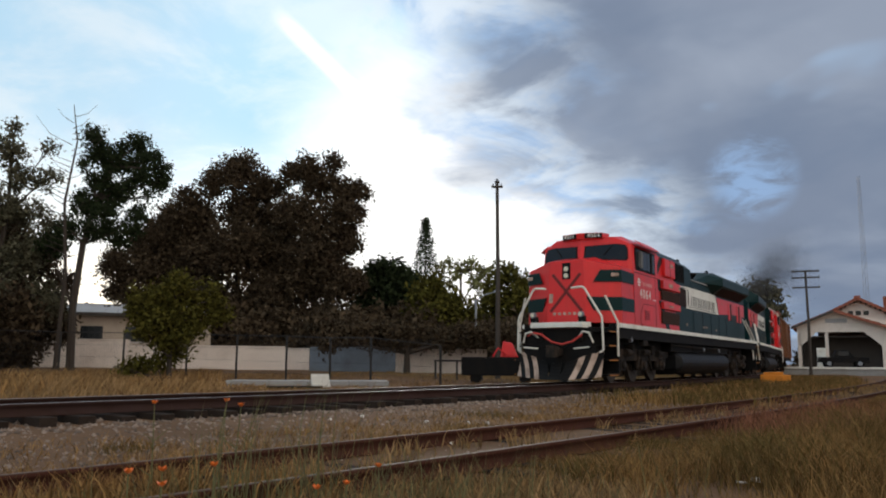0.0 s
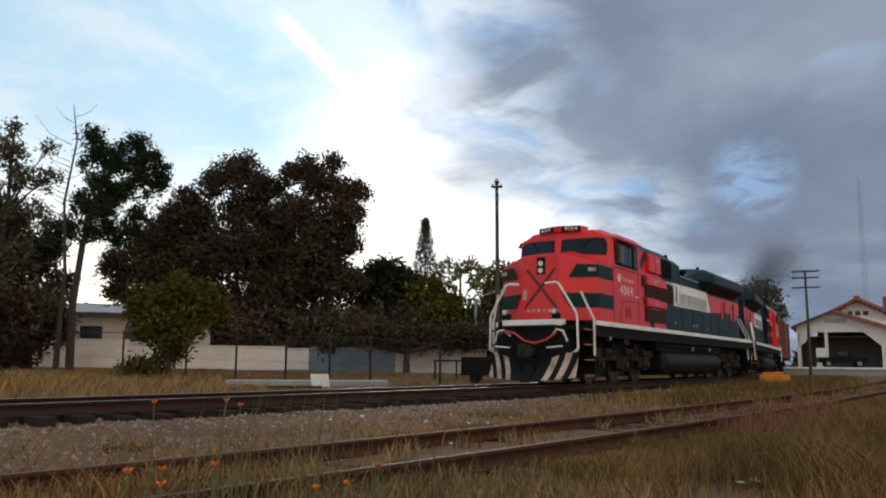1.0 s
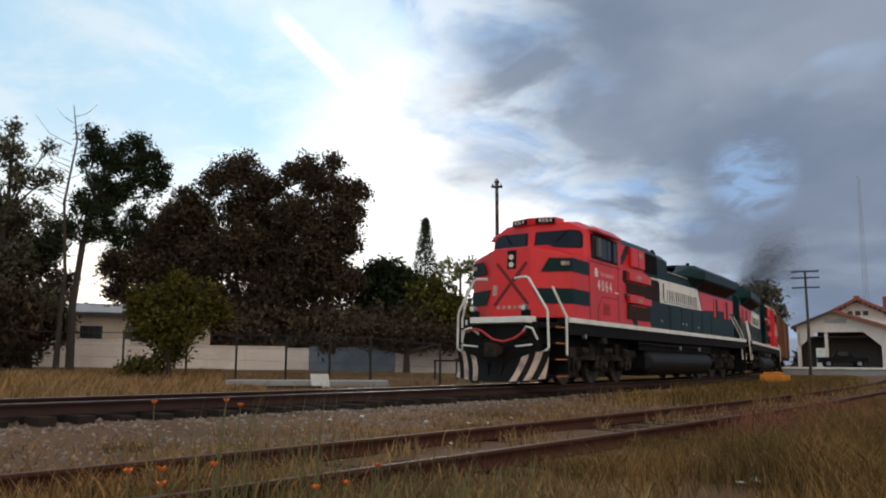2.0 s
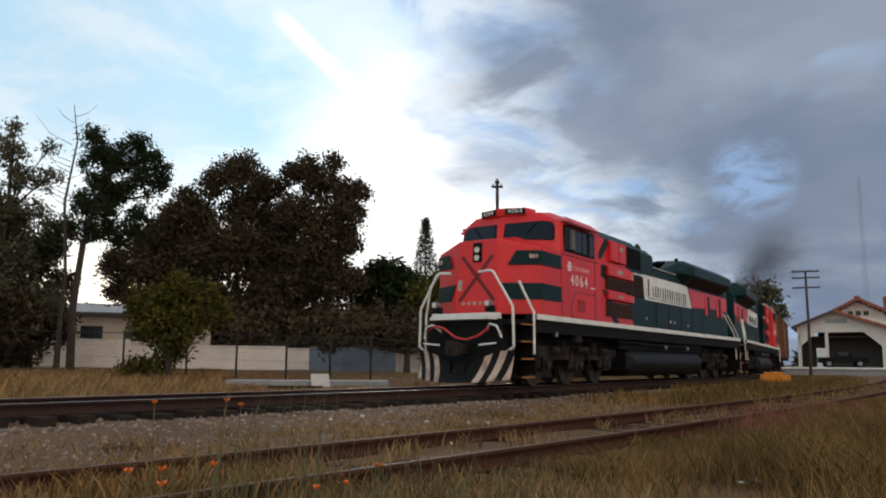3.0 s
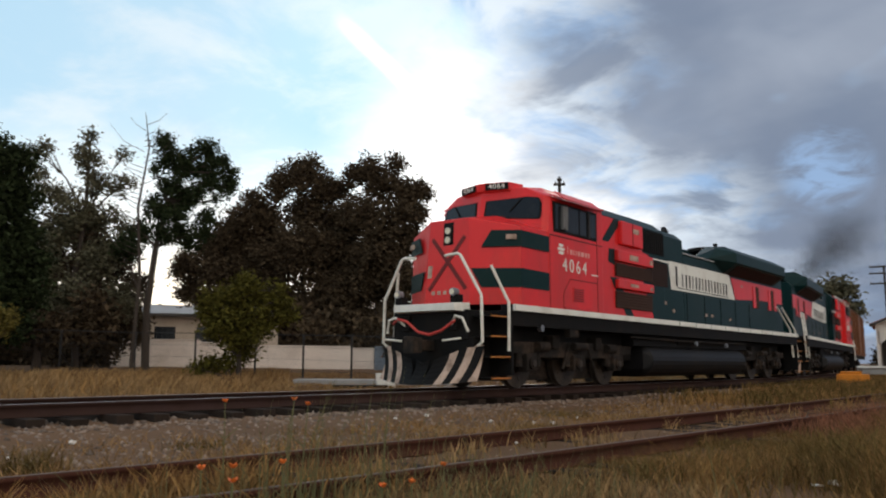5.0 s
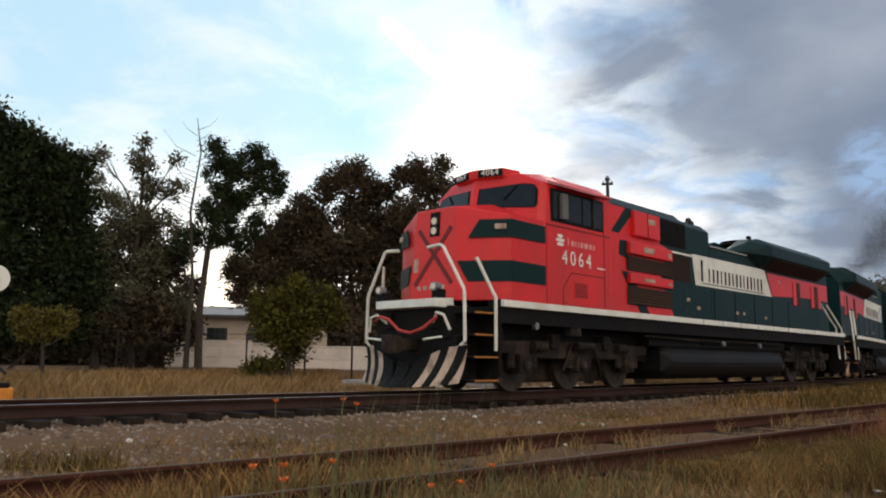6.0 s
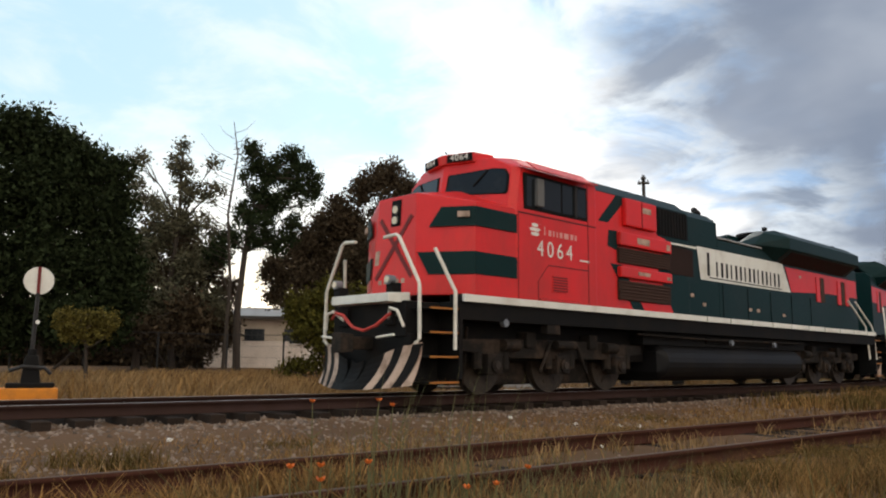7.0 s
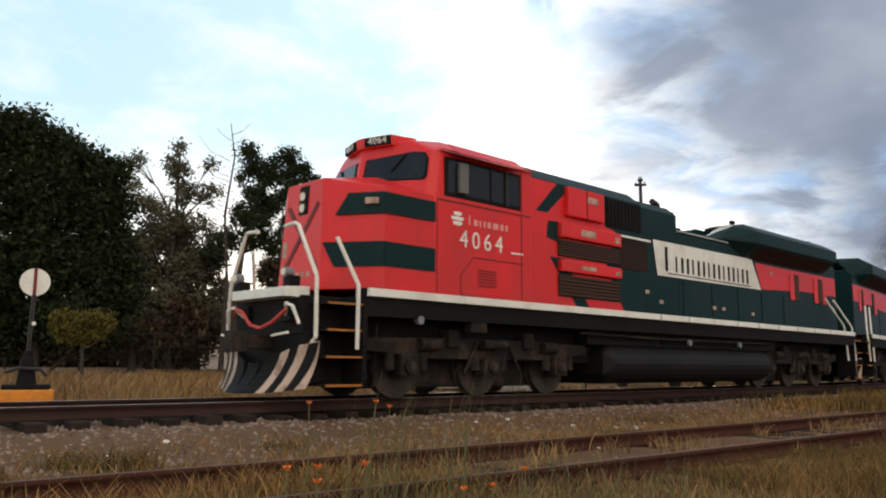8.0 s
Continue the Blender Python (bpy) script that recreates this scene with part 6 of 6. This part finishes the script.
p, q = scatter(13000, -6, 34, lambda x, s: line_y(x) - 1.25 - 3.4 * s ** 1.6, 21)
stones("ballast", "grey-brown ballast stones beside the main line", p, 0.018 + 0.032 * q, STONE, 1)
p, q = scatter(2500, -4, 30, lambda x, s: line_y(x) - 1.2 + 2.4 * s, 22)
stones("track_ballast", "dark ballast between the sleepers", p, 0.03 + 0.04 * q, STONE, 2)
p, q = scatter(4000, -2, 24, lambda x, s: siding_y(x) - 1.2 + 4.4 * s, 23)
stones("fine_gravel", "small gravel round the siding", p, 0.008 + 0.018 * q, STONE, 3)
for x, y, r in ((9.63, 9.36, 0.045), (12.20, 5.77, 0.050), (9.78, 8.10, 0.040), (10.06, 7.13, 0.045), (7.00, 6.71, 0.030), (9.96, 7.40, 0.040), (3.80, 9.22, 0.050), (2.86, 8.40, 0.025), (12.57, 4.16, 0.050), (11.27, 7.49, 0.035), (10.77, 4.31, 0.035), (7.06, 5.48, 0.030), (9.08, 11.84, 0.035), (8.82, 9.27, 0.035)):
    st = bmesh.new()
    bmesh.ops.create_icosphere(st, subdivisions=2, radius=r)
    for v in st.verts:
        v.co *= 0.8 + 0.5 * noise.noise(v.co * (2 / r) + Vector((x, y, 0)))
        v.co.z *= 0.7
    ob = part("stone", st, PALE_STONE)
    ob.location = (x, y, rise(x, y) + r * 0.45)
    tagged(ob, "pale loose stone on the gravel", "stone", "pale stones on the gravel")


def poppy(x, y, z_head, seed):
    rng = random.Random(seed)
    g = rise(x, y)
    t = thing("wildflower", "orange wildflower on a thin green stem", "flower", "orange wildflowers", at=pose(x, y, g))
    h = z_head - g
    lx, ly = rng.uniform(-0.04, 0.04), rng.uniform(-0.04, 0.04)
    part("stem", tube([(lx, ly, -0.02), (lx * 0.5, ly * 0.6, h * 0.5), (0, 0, h)], 0.005, 5, None, 0.003), STEM, t)
    for k in range(5):
        a = 2 * math.pi * k / 5 + rng.random()
        d = Vector((math.cos(a), math.sin(a), 0))
        e = Vector((-d.y, d.x, 0))
        c = Vector((0, 0, h))
        part("petal", hull([c, c + d * 0.014 + e * 0.013 + Vector((0, 0, 0.014)), c + d * 0.014 - e * 0.013 + Vector((0, 0, 0.014)), c + d * 0.021 + Vector((0, 0, 0.024)), c + d * 0.013 + Vector((0, 0, 0.006))]), PETAL, t)
    for k in range(4):
        z = h * rng.uniform(0.15, 0.7)
        a = rng.random() * 6.28
        d = Vector((math.cos(a), math.sin(a), 0.7)) * rng.uniform(0.05, 0.12)
        part("leaf", tube([(lx * 0.5, ly * 0.5, z), Vector((lx * 0.5, ly * 0.5, z)) + d], 0.004, 4, None, 0.001), STEM, t)


for k, (x, y, z) in enumerate(((2.74, 4.42, 0.31), (3.04, 3.97, 0.30), (2.28, 3.16, 0.09), (1.99, 3.12, 0.10), (1.82, 3.10, 0.11), (2.96, 2.98, -0.05), (2.58, 2.79, -0.01), (3.22, 3.00, 0.01), (3.09, 4.18, 0.32), (1.83, 2.87, 0.08))):
    poppy(x, y, z, k)
p, q = scatter(900, 1.2, 4.6, lambda x, s: 1.7 + 2.2 * s, 31, 90, 0.13)
blades("flower_stems", "thin grey-green wildflower stems and feathery leaves", p, 0.14 + 0.46 * q * q, 0.0026, STEM, 0.55, 31)


def litter(x, y, size, seed):
    """A crumpled scrap lying in the grass."""
    rng = random.Random(seed)
    pts = [(rng.uniform(-1, 1) * size, rng.uniform(-0.6, 0.6) * size, rng.uniform(0, 0.5) * size) for _ in range(14)]
    ob = part("litter", hull(pts), PALE_STONE)
    ob.matrix_world = pose(x, y, rise(x, y) + 0.03, 0, 0, 40 * seed)
    tagged(ob, "pale crumpled scrap lying in the dry grass", "litter", "scraps in the grass")


for k, (x, y, size) in enumerate(((6.57, 2.06, 0.09), (6.42, 2.12, 0.05), (21.0, 29.3, 0.30))):
    litter(x, y, size, k + 1)


def boxcar():
    c = thing("boxcar", "faded orange boxcar coupled behind the engines", "railway wagon")
    part("body", box(0.4, 15.6, -1.45, 1.45, 1.15, 4.2, 0.03), BOXCAR, c)
    part("roof", hull([(x, y, z) for x in (0.3, 15.7) for y, z in ((-1.5, 4.2), (1.5, 4.2), (-0.6, 4.42), (0.6, 4.42))]), CREAM, c)
    for s in (-1, 1):
        part("door", box(6.6, 9.4, *sorted((s * 1.45, s * 1.53)), 1.25, 4.05, 0.02), BOXCAR, c)
        for k in range(14):
            x = 0.8 + k * 1.1
            if not 6.3 < x < 9.5:
                part("rib", box(x - 0.05, x + 0.05, *sorted((s * 1.45, s * 1.5)), 1.2, 4.15), BOXCAR, c)
        part("sill", box(0.4, 15.6, *sorted((s * 1.2, s * 1.42)), 0.9, 1.15, 0.02), BLACK, c)
    part("coupler", box(-0.1, 16.1, -0.12, 0.12, 0.75, 1.0, 0.03), STEEL, c)
    for x in (2.2, 13.8):
        bm = box(x - 1.3, x + 1.3, 0.9, 1.05, 0.4, 0.75, 0.03)
        box(x - 1.3, x + 1.3, -1.05, -0.9, 0.4, 0.75, 0.03, bm)
        box(x - 0.3, x + 0.3, -1.0, 1.0, 0.5, 0.95, 0.03, bm)
        bg = part("bogie", bm, STEEL, c)
        for o in (-0.87, 0.87):
            part("wheelset", disc((x + o, 0, 0.46), (0, 1, 0), 0.46, 1.6, 24), STEEL, bg)
    return c


wagon = boxcar()


# ---- exhaust smoke, in soft pieces that drift up behind the second engine's stack ----
def smoke_puff(r, seed):
    rng = np.random.default_rng(seed)
    n = int(15000 * r * r * (1 - 0.075 * seed))
    c = rng.normal(size=(n, 3)) * r * 0.55
    u, v = rng.normal(size=(2, n, 3)) * 0.0058
    vs = np.stack([c - u, c - v, c + u, c + v], 1).reshape(-1, 3)
    ob = new("smoke_puff", cloud_mesh("smoke_puff", vs, np.arange(n * 4).reshape(-1, 4), SMOKE))
    return tagged(ob, "thin dark drifting puff of diesel smoke", "smoke", "exhaust smoke", kind="stuff")


PUFFS = [(smoke_puff(0.55 + 0.17 * k, k), k) for k in range(10)]


# ---- sleepers ----
def sleepers(track, f, z, x0, x1, seed):
    rng = random.Random(seed)
    bm = box(-0.115, 0.115, -1.28, 1.28, -0.21, 0, 0.012)
    me = bpy.data.meshes.new("sleeper")
    bm.to_mesh(me)
    bm.free()
    me.materials.append(TIE)
    x = x0
    while x < x1:
        ob = new("sleeper", me)
        ob.parent = track
        ob.matrix_basis = pose(x, f(x) + rng.uniform(-0.05, 0.05), z + rng.uniform(-0.012, 0.004), rng.uniform(-1, 1), 0, slope(f, x) + rng.uniform(-1.5, 1.5))
        x += 0.56 + rng.uniform(-0.03, 0.03)


sleepers(main_track, line_y, -0.172, -14, 62, 1)
sleepers(side_track, siding_y, -0.332, -4, 48, 2)


# ---- what moves ----
def motions():
    times = [0.25 * i for i in range(33)]

    def lead(t):
        return engine_pose(nose_at(t))

    def follow(t):
        a, b = nose_at(t) + 25.6, nose_at(t) + 39.0
        th = math.degrees(math.atan2(line_y(b) - line_y(a), b - a))
        return pose(a, line_y(a), 0, 0, 0, th) @ pose(17.2, 0, 0, 0, 0, 180)

    walk(engine_lead, [(t, lead(t)) for t in times])
    walk(engine_next, [(t, follow(t)) for t in times])
    walk(wagon, [(t, engine_pose(nose_at(t) + 44.1, 2.2, 13.8)) for t in times])
    for sets, way in ((wheels_lead, 1), (wheels_next, -1)):
        for w, ax in sets:
            walk(w, [(t, pose(ax, 0, WHEEL_R, 0, way * math.degrees((nose_at(t) - nose_at(0)) / WHEEL_R), 0)) for t in times])
    for ob, k in PUFFS:
        rows = []
        for t in times[::4]:
            x = nose_at(t) + 32.0 + 1.0 * k
            rows.append((t, pose(x, line_y(x) - 0.25 * k, 4.7 + 0.42 * k + 0.1 * t, 0, 0, 6 * t + 40 * k)))
        walk(ob, rows)


motions()
